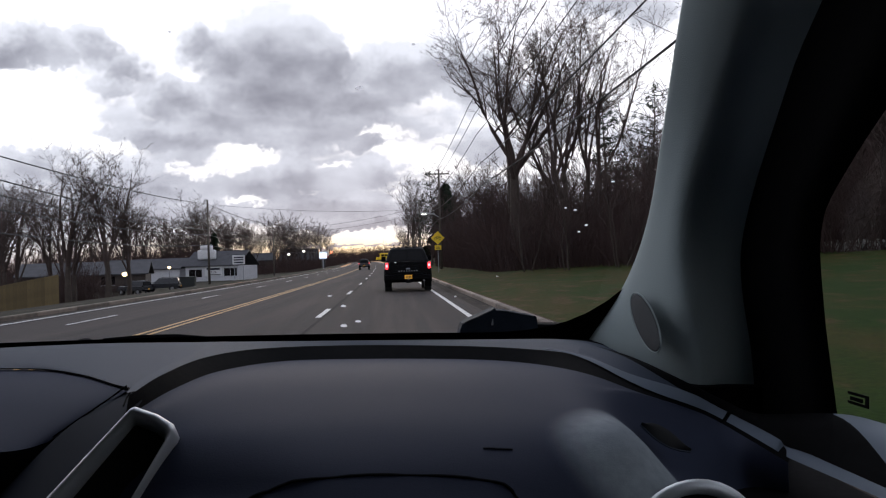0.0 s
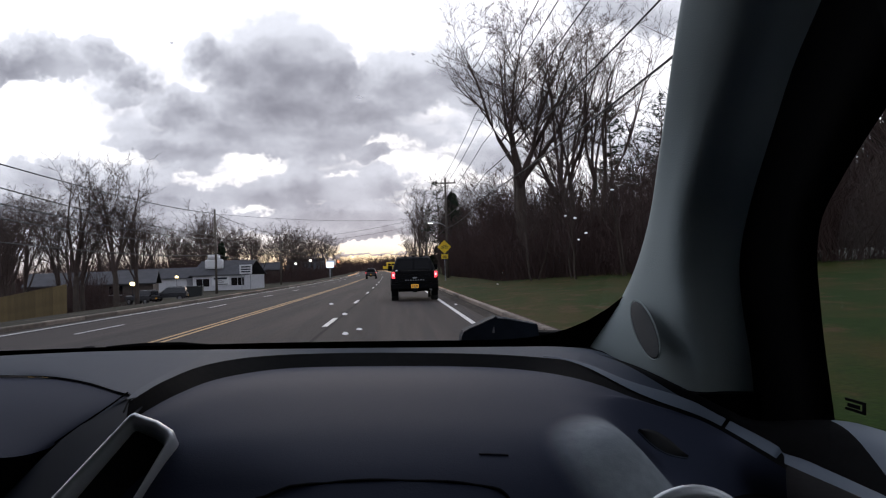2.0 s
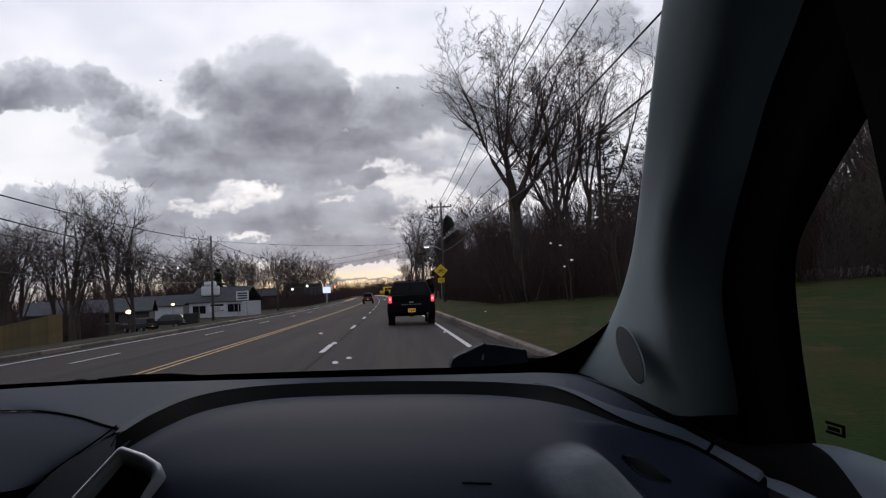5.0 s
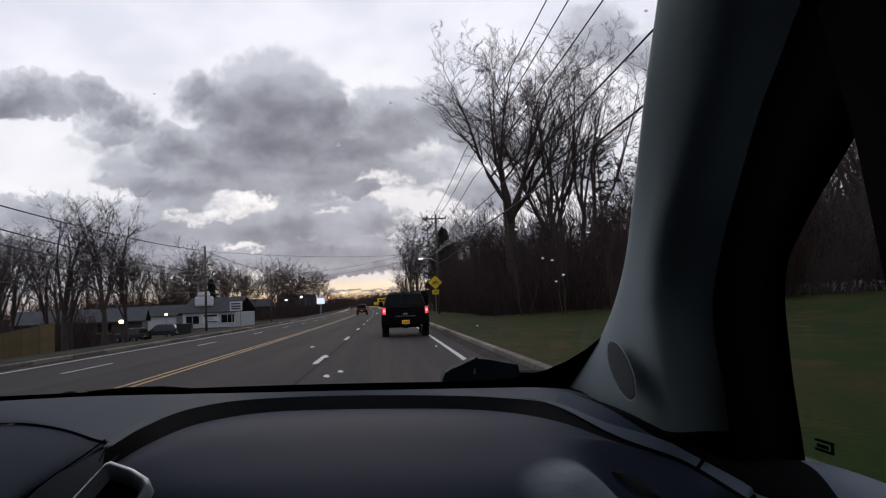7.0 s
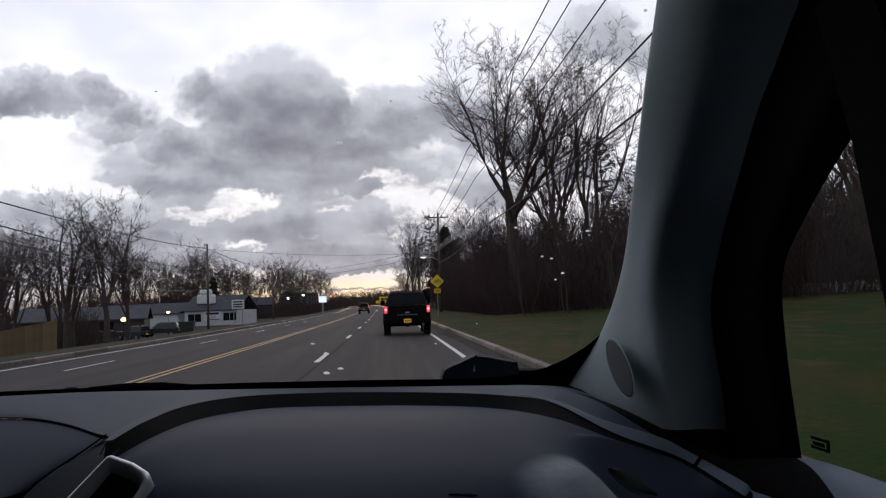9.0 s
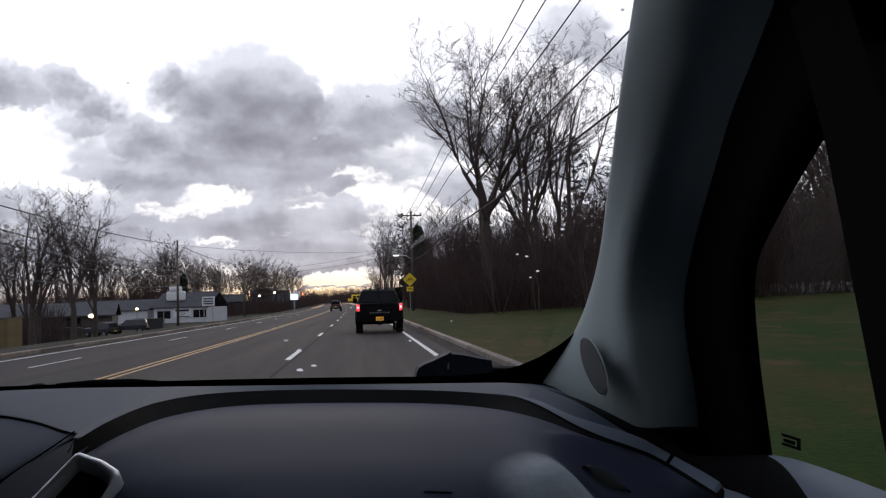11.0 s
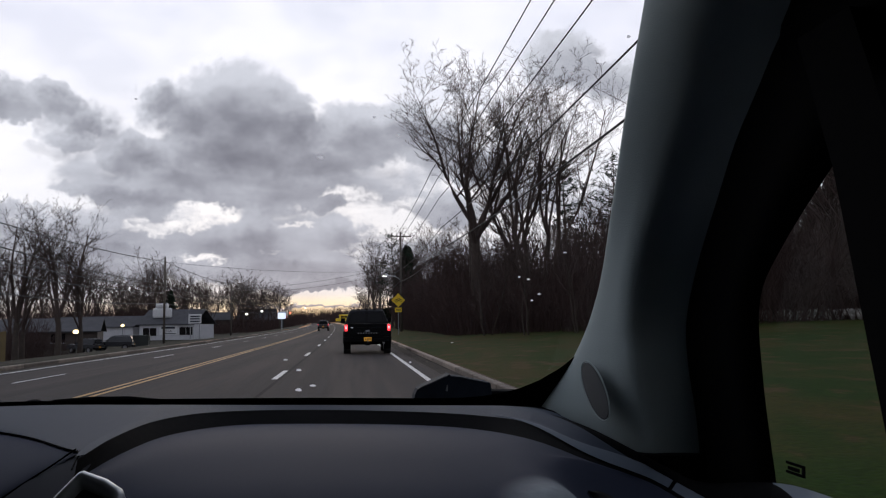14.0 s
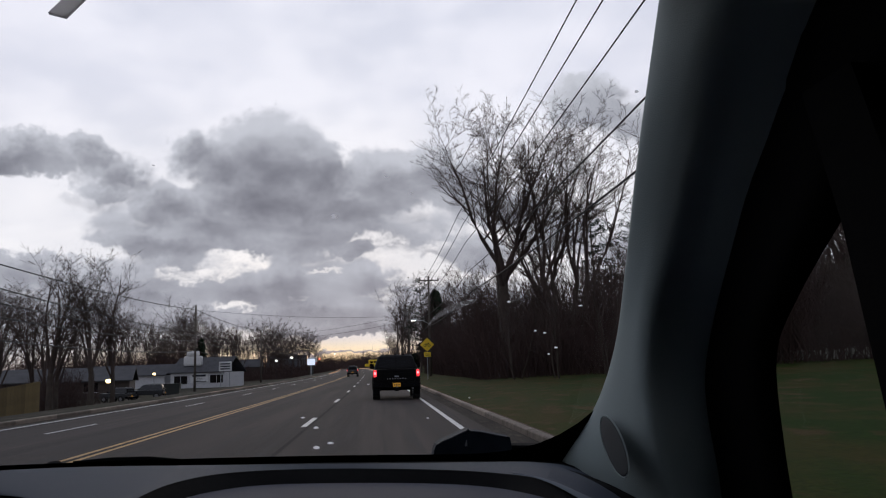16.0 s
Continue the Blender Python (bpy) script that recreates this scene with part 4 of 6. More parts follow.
arch_up = spline([(-0.262, 0.77, 1.118), (-0.266, 0.90, 1.12), (-0.255, 1.05, 1.12), (-0.20, 1.150, 1.12), (-0.075, 1.195, 1.12), (0.08, 1.186, 1.12),
                  (0.17, 1.145, 1.12), (0.225, 1.075, 1.119), (0.278, 1.03, 1.10), (0.344, 1.035, 1.08), (0.399, 1.025, 1.057), (0.42, 0.885, 1.040)], N)
arch_low = spline([(-0.262, 0.762, 1.10), (-0.254, 0.89, 1.105), (-0.235, 1.03, 1.105), (-0.17, 1.128, 1.105), (-0.06, 1.155, 1.105), (0.077, 1.152, 1.105),
                   (0.16, 1.110, 1.105), (0.215, 1.010, 1.105), (0.275, 0.972, 1.086), (0.33, 0.985, 1.068), (0.376, 0.995, 1.049), (0.400, 0.862, 1.030)], N)
cowl = spline([(-0.285, 1.186, 1.125), (-0.28, 1.187, 1.125), (-0.27, 1.188, 1.125), (-0.22, 1.194, 1.125), (-0.08, 1.212, 1.125), (0.06, 1.226, 1.125),
               (0.17, 1.242, 1.125), (0.24, 1.248, 1.124), (0.30, 1.235, 1.116), (0.355, 1.15, 1.082), (0.39, 1.06, 1.045), (0.43, 1.0, 1.01)], N)
dashboard = thing("dashboard", "dark grey grained plastic dashboard on the passenger side", "dashboard", at=LEAN)
part("top_pad", loft([cowl, lerp_curve(cowl, arch_up, 0.5), arch_up]), "dash", dashboard, smooth=True)
cut = int(N * 0.70)
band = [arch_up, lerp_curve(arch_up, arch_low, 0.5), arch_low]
# shade under the top pad put into the lip as black
part("pad_lip", loft(band), "black", dashboard, "lip under the top pad, its shade coloured black", smooth=True)
notch = int(N * 0.905)
start = cut - 8


def strip_curve(share):
    """A line along the strip, share of its width below its upper edge; the strip tapers to nothing at its start."""
    out = []
    for k, (p, q) in enumerate(zip(arch_up, arch_low)):
        s = min(1.0, max(0.0, (k - start) / 14))
        out.append(p.lerp(q, 0.8 * share * s * s * (3 - 2 * s)) + Vector((0, -0.0016, 0.0016)))
    return out


thin = [strip_curve(0.0), [p + Vector((0, 0, 0.0015)) for p in strip_curve(0.4)], strip_curve(1.0)]
strip_end = [(Vector((0.400, 0.693, 1.049)), Vector((0.395, 0.62, 1.05))), (Vector((0.396, 0.690, 1.050)), Vector((0.391, 0.617, 1.050))), (Vector((0.385, 0.683, 1.045)), Vector((0.380, 0.61, 1.045)))]
part("side_strip", loft([c[start:notch + 1] for c in thin]), "strip", dashboard, smooth=True)
part("side_strip", loft([spline([c[notch].lerp(c[notch + 1], 0.35)] + c[notch + 1:] + [p + Vector((0, -0.0016, 0.0016)) for p in e], 36) for c, e in zip(thin, strip_end)]), "strip", dashboard, smooth=True)
part("strip_joint", tube([arch_up[notch] + Vector((0, 0, -0.001)), arch_low[notch] + Vector((0, 0, -0.001))], 0.0026, 6), "black", dashboard)
rows = [arch_low,
        spline([(-0.256, 0.762, 1.099), (-0.19, 0.90, 1.107), (-0.10, 0.965, 1.108), (0.03, 0.97, 1.108), (0.13, 0.945, 1.105), (0.20, 0.925, 1.100), (0.275, 0.945, 1.078), (0.42, 0.90, 0.96)], N),
        spline([(-0.255, 0.752, 1.090), (-0.17, 0.80, 1.096), (-0.10, 0.84, 1.099), (0.03, 0.845, 1.099), (0.12, 0.835, 1.096), (0.18, 0.82, 1.088), (0.25, 0.85, 1.045), (0.39, 0.86, 0.93)], N),
        spline([(-0.262, 0.738, 1.075), (-0.155, 0.735, 1.082), (-0.08, 0.745, 1.084), (0.03, 0.748, 1.084), (0.11, 0.745, 1.080), (0.17, 0.74, 1.068), (0.24, 0.745, 1.020), (0.37, 0.75, 0.93)], N),
        spline([(-0.285, 0.712, 1.042), (-0.16, 0.69, 1.052), (-0.07, 0.672, 1.054), (0.03, 0.675, 1.053), (0.10, 0.675, 1.042), (0.155, 0.68, 1.01), (0.22, 0.69, 0.96), (0.36, 0.71, 0.90)], N),
        spline([(-0.31, 0.672, 0.99), (-0.17, 0.65, 0.99), (-0.07, 0.625, 0.99), (0.03, 0.628, 0.99), (0.10, 0.63, 0.98), (0.155, 0.64, 0.95), (0.22, 0.66, 0.90), (0.36, 0.69, 0.84)], N),
        [Vector((-0.32 + 0.68 * i / (N - 1), 0.64, 0.62)) for i in range(N)]]
dense = []
for i in range(N):
    col = spline([r[i] for r in rows], 31)
    # a soft bulge beside the round vent
    for p in col[6:24]:
        p.z += 0.020 * math.exp(-((p.x - 0.206) / 0.040) ** 2 - ((p.y - 0.765) / 0.065) ** 2)
    dense.append(col)
panel_rows = [[dense[i][k] for i in range(N)] for k in range(31)]
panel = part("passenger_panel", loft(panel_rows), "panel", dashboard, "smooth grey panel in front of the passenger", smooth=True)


def panel_at(s, k):
    """A point of the passenger panel: s from left to right, k down the rows."""
    i, j = s * (N - 1), k
    return dense[min(N - 1, int(round(i)))][min(30, int(round(j)))]


def seam_line(name, pts, r, parent, mat="black"):
    return part(name, tube(pts, r, 5), mat, parent)


flat = [p for col in dense for p in col]


def panel_point(x, y, lift=0.0005):
    """The panel's surface over x, y, from its nearest points."""
    near = sorted(flat, key=lambda p: (p.x - x) ** 2 + (p.y - y) ** 2)[:4]
    w = [1 / (1e-6 + (p.x - x) ** 2 + (p.y - y) ** 2) for p in near]
    return Vector((x, y, sum(a * p.z for a, p in zip(w, near)) / sum(w) + lift))


lid = [panel_point(p[0], p[1]) for p in spline([(-0.156, 0.655, 0), (-0.146, 0.674, 0), (-0.115, 0.685, 0), (-0.02, 0.691, 0), (0.057, 0.689, 0), (0.080, 0.675, 0), (0.088, 0.648, 0)], 40)]
seam_line("lid_seam", lid, 0.0014, dashboard)
mark = [panel_point(0.056 + 0.0026 * k, 0.729, 0.0000) for k in range(11)]
part("airbag_mark", tube(mark, 0.0011, 5), "dash_dark", dashboard, "small embossed mark, not legible")
pad_edge = spline([(0.276, 1.238, 1.119), (0.322, 1.16, 1.107), (0.362, 1.09, 1.088), (0.407, 1.03, 1.064), (0.431, 0.99, 1.058), (0.456, 0.875, 1.080), (0.470, 0.802, 1.083), (0.474, 0.62, 1.080)], 40)
pad_foot = spline([(0.225, 1.075, 1.1195), (0.278, 1.03, 1.101), (0.344, 1.035, 1.081), (0.399, 1.025, 1.058), (0.42, 0.885, 1.0405), (0.412, 0.79, 1.046), (0.400, 0.693, 1.050), (0.395, 0.62, 1.051)], 40)
pad_foot = [p + Vector((-0.005, -0.005, -0.004)) for p in pad_foot]
pad_rows = [pad_edge, [p.lerp(q, 0.4) + Vector((-0.004, -0.004, 0.008)) for p, q in zip(pad_edge, pad_foot)], [p.lerp(q, 0.8) + Vector((-0.003, -0.003, 0.003)) for p, q in zip(pad_edge, pad_foot)], pad_foot]


def pad_sheet(lo, hi_, near, far):
    """A piece of the dashboard's end between two shares of the way from its outer edge to its foot, each share given at both ends."""
    across = [spline([row[i] for row in pad_rows], 31) for i in range(lo, hi_)]
    n = hi_ - lo - 1
    out = []
    for k in range(9):
        line = []
        for i, col in enumerate(across):
            f = [e[0] + (e[1] - e[0]) * i / n for e in (near, far)]
            u = max(0.0, min(1.0, f[0] + (f[1] - f[0]) * k / 8)) * 30
            j = min(29, int(u))
            line.append(col[j].lerp(col[j + 1], u - j))
        out.append(line)
    return loft(out)


# lit and shaded areas of the dashboard's end put in as grey and black
part("side_pad", pad_sheet(0, 19, (0.0, 0.97), (1.0, 1.0)), "dash", dashboard, "grey tip of the dashboard at the foot of the glass", smooth=True)
part("side_pad", pad_sheet(0, 19, (0.0, 0.0), (0.0, 0.97)), "black", dashboard, "end of the dashboard under the pillar, its shade coloured black", smooth=True)
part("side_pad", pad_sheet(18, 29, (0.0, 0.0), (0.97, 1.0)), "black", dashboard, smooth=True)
part("side_pad", pad_sheet(28, 40, (0.0, 0.0), (0.02, 1.0)), "strip", dashboard, "smooth door top beside the dashboard, its window light coloured grey", smooth=True)
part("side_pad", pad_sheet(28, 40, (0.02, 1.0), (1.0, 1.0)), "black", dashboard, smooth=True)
# middle of the dashboard, with the cover over the controls
cover_edge = spline([(-0.80, 0.99, 1.112), (-0.60, 1.0, 1.112), (-0.483, 0.997, 1.112), (-0.425, 0.988, 1.112), (-0.365, 0.940, 1.112), (-0.312, 0.876, 1.112), (-0.288, 0.850, 1.112)], 30)
left_cowl = spline([(-1.25, 0.88, 1.115), (-0.95, 0.97, 1.12), (-0.75, 1.03, 1.121), (-0.60, 1.09, 1.122), (-0.50, 1.135, 1.124), (-0.40, 1.168, 1.125), (-0.255, 1.187, 1.125)], 30)
part("centre_pad", loft([left_cowl, lerp_curve(left_cowl, cover_edge, 0.5), cover_edge]), "dash", dashboard, smooth=True)
part("pad_corner", loft([spline([(-0.262, 1.187, 1.1245), (-0.284, 1.02, 1.119), (-0.287, 0.88, 1.1145), (-0.274, 0.80, 1.1155)], 13), [arch_up[k] for k in range(13, 0, -1)]]), "dash", dashboard, smooth=True)
cover_low = spline([(-0.95, 0.80, 1.060), (-0.70, 0.79, 1.064), (-0.52, 0.785, 1.064), (-0.42, 0.783, 1.064), (-0.385, 0.784, 1.0642), (-0.362, 0.790, 1.0655), (-0.346, 0.802, 1.069)], 30)
part("control_cover", loft([[p + Vector((0, 0.02, -0.004)) for p in cover_edge], [p + Vector((0, -0.003, -0.002)) for p in cover_edge], lerp_curve(cover_edge, cover_low, 0.5), cover_low]), "panel", dashboard, smooth=True)
seam_line("cover_seam", cover_edge, 0.0008, dashboard)
seam_line("cover_seam", spline([(-0.291, 0.855, 1.114), (-0.305, 0.838, 1.102), (-0.322, 0.820, 1.089), (-0.341, 0.802, 1.074)], 12), 0.0009, dashboard)
part("cover_front", loft([[p + Vector((0, 0, -0.001)) for p in cover_low], [p + Vector((0, 0.004, -0.012)) for p in cover_low], [p + Vector((0, 0.03, -0.25)) for p in cover_low]]), "dash_dark", dashboard, smooth=True)
part("vent_shoulder", loft([spline([(-0.292, 0.862, 1.109), (-0.312, 0.838, 1.0965), (-0.334, 0.800, 1.077), (-0.375, 0.775, 1.03), (-0.47, 0.74, 0.92)], 16),
                            spline([(-0.259, 0.80, 1.108), (-0.256, 0.757, 1.103), (-0.285, 0.722, 1.066), (-0.325, 0.685, 1.020), (-0.41, 0.62, 0.925)], 16)]), "dash_dark", dashboard, smooth=True)
seam_line("shoulder_seam", spline([(-0.289, 0.853, 1.1125), (-0.277, 0.822, 1.1135), (-0.270, 0.790, 1.113), (-0.264, 0.762, 1.110)], 10), 0.0008, dashboard)
# centre air vent: a flat silver bezel with an angled mouth
rim_out = [(-0.395, 0.935), (-0.311, 1.0354), (-0.2525, 1.1086), (-0.249, 1.1096), (-0.227, 1.1033), (-0.2138, 1.0969), (-0.2102, 1.0919), (-0.2102, 1.0873), (-0.235, 1.0347), (-0.285, 0.935)]
rim_in = [(-0.372, 0.935), (-0.293, 1.0352), (-0.2495, 1.0972), (-0.247, 1.0983), (-0.2286, 1.0923), (-0.2207, 1.0873), (-0.2187, 1.0848), (-0.2189, 1.0816), (-0.2386, 1.0348), (-0.291, 0.935)]


def vent_face(x, z, out):
    """A point of the sloping vent face, out metres proud of it."""
    return Vector((x, 0.75 - (1.107 - z) * 0.8 - 0.78 * out, z + 0.62 * out))


bm = bmesh.new()
mid_rim = [(a[0] * 0.5 + b[0] * 0.5, a[1] * 0.5 + b[1] * 0.5) for a, b in zip(rim_out, rim_in)]
ring_rows = [[bm.verts.new(vent_face(p[0] + (q[0] - p[0]) * share, p[1] + (q[1] - p[1]) * share, out)) for p, q in zip(rim_out, rim_in)]
             for share, out in ((0.0, -0.012), (0.0, 0.001), (0.10, 0.006), (0.28, 0.0095), (0.5, 0.0105), (0.75, 0.008), (0.95, 0.003), (1.0, -0.009))]
for a, b in zip(ring_rows, ring_rows[1:]):
    for k in range(len(a) - 1):
        bm.faces.new((a[k], a[k + 1], b[k + 1], b[k]))
vent = part("vent_trim", bm, "silver", dashboard, "satin silver bezel round the centre air vent", smooth=True)
# flat black face puts in the shade of the vent's mouth
bm = bmesh.new()
bm.faces.new([bm.verts.new(vent_face(x, z, -0.004)) for x, z in mid_rim])
part("vent_mouth", bm, "cavity", vent, "flat black face for the vent's shaded mouth")
# round vent at the passenger's end
end_vent = tagged(part("round_vent", rod((0.240, 0.72, 0.998), (0.240, 0.695, 0.998), 0.05, 0.05, 32), "cavity", dashboard), "round air vent with dark slats")
hoop = [Vector((0.234 + 0.054 * math.cos(a), 0.69, 1.000 + 0.054 * math.sin(a))) for a in [2 * math.pi * k / 40 for k in range(41)]]
part("vent_ring", tube(hoop, 0.0065, 8), "silver", end_vent, "satin silver ring", smooth=True)
for k in (-0.02, 0.0, 0.02):
    part("slat", boxed((0.195, 0.690, 0.996 + k), (0.285, 0.694, 1.0 + k), 0.001), "black", end_vent)
leaf = spline([(0.236, 0.852, 1.074), (0.25, 0.850, 1.068), (0.268, 0.848, 1.058), (0.288, 0.850, 1.046)], 16)
leaf_w = [math.sin(math.pi * (0.03 + 0.94 * k / 15)) for k in range(16)]
# black sheet puts in the shade inside the demister slot
slot = part("demister_slot", loft([[p + Vector((0.003, 0.004, 0.0065)) * w for p, w in zip(leaf, leaf_w)], [p + Vector((0, -0.005, 0.003)) for p in leaf], [p - Vector((0.003, 0.008, 0.0075)) * w for p, w in zip(leaf, leaf_w)]]), "cavity", dashboard, "black sheet for the shaded side demister slot", smooth=True)
part("slot_rim", tube([p - Vector((0.003, 0.010, 0.0078)) * w for p, w in zip(leaf, leaf_w)], 0.0011, 6), "dash", slot, smooth=True)

# ---- the car: body round the cabin ----
car = thing("car_body", "cabin of the car with grey pillar trim", "car", at=LEAN)
E = spline([(0.299, 1.338, 1.112), (0.345, 1.284, 1.208), (0.363, 1.226, 1.306), (0.361, 1.154, 1.428), (0.355, 1.064, 1.58), (0.358, 0.93, 1.83)], 40)
G = spline([(0.468, 0.885, 1.075), (0.468, 0.912, 1.19), (0.468, 0.918, 1.285), (0.468, 0.868, 1.345), (0.466, 0.735, 1.44), (0.455, 0.42, 1.64)], 40)
turn = spline([(0.385, 1.08, 1.03), (0.378, 1.08, 1.127), (0.365, 1.08, 1.185), (0.363, 1.10, 1.251), (0.370, 1.10, 1.338), (0.381, 1.07, 1.422), (0.386, 1.02, 1.498), (0.382, 0.94, 1.585), (0.365, 0.84, 1.653), (0.360, 0.70, 1.75), (0.355, 0.60, 1.83)], 200)
back = spline([(0.471, 1.07, 1.02), (0.471, 1.08, 1.065), (0.470, 1.09, 1.126), (0.462, 1.10, 1.203), (0.461, 1.10, 1.267), (0.469, 1.078, 1.345), (0.471, 1.015, 1.432), (0.471, 0.962, 1.497), (0.470, 0.90, 1.549), (0.467, 0.845, 1.595), (0.452, 0.77, 1.632), (0.445, 0.62, 1.72), (0.44, 0.50, 1.80)], 200)


def at_height(curve, z):
    return min(curve, key=lambda p: abs(p.z - z))


E = [E[0] + Vector((0, 0.012, -0.09))] + E[:39]
HH = [at_height(back, 1.02 + 0.72 * i / 39) for i in range(40)]


def pillar_section(i):
    """The trim's outline at step i up the pillar: a lit face towards the windshield, a turn, a face towards the seats."""
    e, c, h = E[i], at_height(turn, E[i].z), at_height(back, E[i].z)
    return spline([e + Vector((0.02, 0.05, 0)), e, e.lerp(c, 0.30) + Vector((-0.006, 0, 0)), e.lerp(c, 0.70) + Vector((-0.005, 0, 0)), e.lerp(c, 0.93) + Vector((-0.001, 0, 0)),
                   c.lerp(h, 0.13) + Vector((0, -0.003, 0)), c.lerp(h, 0.5) + Vector((0, 0.004, 0)), h], 29)


section = [pillar_section(i) for i in range(40)]
pillar = part("a_pillar", loft([[section[i][k] for i in range(40)] for k in range(29)]), "trim", car, "pale grey moulded pillar trim", smooth=True)
part("door_seal", loft([[p + Vector((-0.006, 0.02, 0)) for p in HH], [p + Vector((-0.006, -0.006, 0)) for p in HH], [p.lerp(q, 0.5) + Vector((-0.002, -0.006, 0)) for p, q in zip(HH, G)], G, [p + Vector((0.03, 0.07, 0)) for p in G]]), "black", car, "black rubber door seal", smooth=True)
ga, gn = Vector((0.03, -0.862, -0.506)).normalized(), Vector((-0.98, -0.12, 0.146))
gn = (gn - ga * gn.dot(ga)).normalized()
gb = gn.cross(ga)
gm = Matrix.Translation((0.332, 1.138, 1.160)) @ Matrix((ga, gb, gn)).transposed().to_4x4()
bm = bmesh.new()
bmesh.ops.create_uvsphere(bm, u_segments=28, v_segments=10, radius=1.0)
bmesh.ops.scale(bm, vec=(0.064, 0.022, 0.0025), verts=bm.verts)
bmesh.ops.transform(bm, matrix=gm, verts=bm.verts)
grille = part("speaker_grille", bm, "grille", pillar, "oval grey tweeter grille", smooth=True)
part("grille_rim", tube([gm @ Vector((0.066 * math.cos(a), 0.024 * math.sin(a), 0.0)) for a in [2 * math.pi * k / 36 for k in range(37)]], 0.0010, 6), "trim", pillar, smooth=True)
part("quarter_bar", prism([(-0.625, 1.06), (-0.54, 1.06), (-0.61, 1.36), (-0.69, 1.56), (-0.78, 1.56), (-0.722, 1.41)], 0.03, pose(0.44, 0, 0, 0, 0, -90)), "black", car, "black bar behind the quarter window")
part("door_panel", boxed((0.430, -0.9, 0.45), (0.50, 0.69, 1.080), 0.03), "dash", car, "grey door panel top")
part("roof_rail", boxed((0.40, -1.7, 1.58), (0.52, 0.50, 1.80), 0.03), "black", car)
# unseen cabin shell: dark roof, walls and tinted glass keep light off the pillar
part("headliner", boxed((-1.28, -1.75, 1.80), (0.52, 0.94, 1.85), 0.01), "cloth", car, "unseen cloth headliner, dark to cut cabin light")
part("windshield_header", boxed((-1.25, 0.90, 1.772), (0.45, 0.96, 1.82), 0.01), "cloth", car)
part("cabin_floor", boxed((-1.28, -1.75, 0.38), (0.50, 1.10, 0.45)), "black", car)
part("kick_panel", boxed((0.33, 0.80, 0.4), (0.50, 1.10, 0.99)), "black", car)
part("firewall", boxed((-1.28, 1.06, 0.40), (0.50, 1.10, 1.08)), "black", car)
part("left_door", boxed((-1.30, -0.9, 0.45), (-1.22, 1.0, 1.09), 0.02), "dash", car)
part("left_pillar", rod((-1.20, 1.02, 1.05), (-1.12, 0.72, 1.82), 0.05, 0.05, 10), "trim", car)
part("rear_wall", boxed((-1.28, -1.80, 0.4), (0.52, -1.72, 1.25)), "black", car)
part("rear_header", boxed((-1.28, -1.80, 1.62), (0.52, -1.72, 1.84)), "black", car)
part("rear_window", boxed((-1.28, -1.77, 1.25), (0.52, -1.765, 1.62)), "tinted", car, "dark tinted rear window")
part("left_window", boxed((-1.262, -0.15, 1.09), (-1.258, 1.0, 1.82)), "tinted", car)
part("seat_back", boxed((-0.30, -0.62, 0.5), (0.30, -0.42, 1.22), 0.06), "black", car, "dark cloth seat back")
part("head_rest", boxed((-0.14, -0.62, 1.24), (0.14, -0.50, 1.46), 0.05), "black", car)
# unseen rear side walls, brought forward to cut light from behind
part("side_wall_rear", boxed((0.47, -1.75, 0.4), (0.52, -0.15, 1.82)), "black", car)
part("side_wall_rear", boxed((-1.30, -1.75, 0.4), (-1.25, -0.15, 1.82)), "black", car)
side = tagged(part("side_window", boxed((0.476, -0.15, 1.05), (0.480, 1.0, 1.62)), "side_glass", car), "slightly dark side window glass")
lab = thing("glass_label", "small dark printed label on the side glass, not legible", "label", at=LEAN)
for lo, hi in (((0.472, 0.835, 1.092), (0.4735, 0.872, 1.095)), ((0.472, 0.835, 1.102), (0.4735, 0.872, 1.105)), ((0.472, 0.835, 1.092), (0.4735, 0.840, 1.105)), ((0.472, 0.846, 1.096), (0.4735, 0.868, 1.100))):
    part("label_bar", boxed(lo, hi), "black", lab)

# outside of the car: skin, bonnet and wheels
part("roof_skin", boxed((-1.26, -1.70, 1.856), (0.50, 0.86, 1.90), 0.02), "car_paint", car, "dark painted roof")
part("bonnet", prism([(1.50, 0.40), (2.62, 0.35), (2.66, 0.62), (2.50, 0.76), (1.52, 0.93), (1.50, 0.90)], 1.72, pose(0.48, 0, 0, 0, 0, 90)), "car_paint", car, "dark painted bonnet")
part("front_bumper", boxed((-1.26, 2.55, 0.28), (0.50, 2.74, 0.60), 0.05), "black", car)
for x in (-1.325, 0.525):
    part("side_panel", boxed((x - 0.02, -1.80, 0.30), (x + 0.02, 2.55, 0.88), 0.015), "car_paint", car)
    for y in (-1.15, 1.95):
        own = part("wheel", rod((x * 0.86 - 0.06, y, 0.33), (x * 0.86 + 0.14, y, 0.33), 0.33, 0.33, 24), "tyre", car, "black road tyre")
        part("rim", rod((x * 0.86 - 0.075, y, 0.33), (x * 0.86 + 0.155, y, 0.33), 0.2, 0.2, 18), "rim", own)

# ---- windshield and what is on it ----
ws = thing("windshield", "raked windshield glass with a few dried drops", "windshield", at=LEAN)
xs, zs = steps(-1.2, 0.36, 26), steps(1.118, 1.79, 14)
part("glass", loft([[Vector((x, glass_y(x, z), z)) for x in xs] for z in zs]), "windshield", ws, smooth=True)


def frit_top(x):
    return 1.127 + (0.04 * ((x - 0.05) / 0.25) ** 4 if x > 0.05 else 0.0)


fx = steps(-1.2, 0.352, 50)
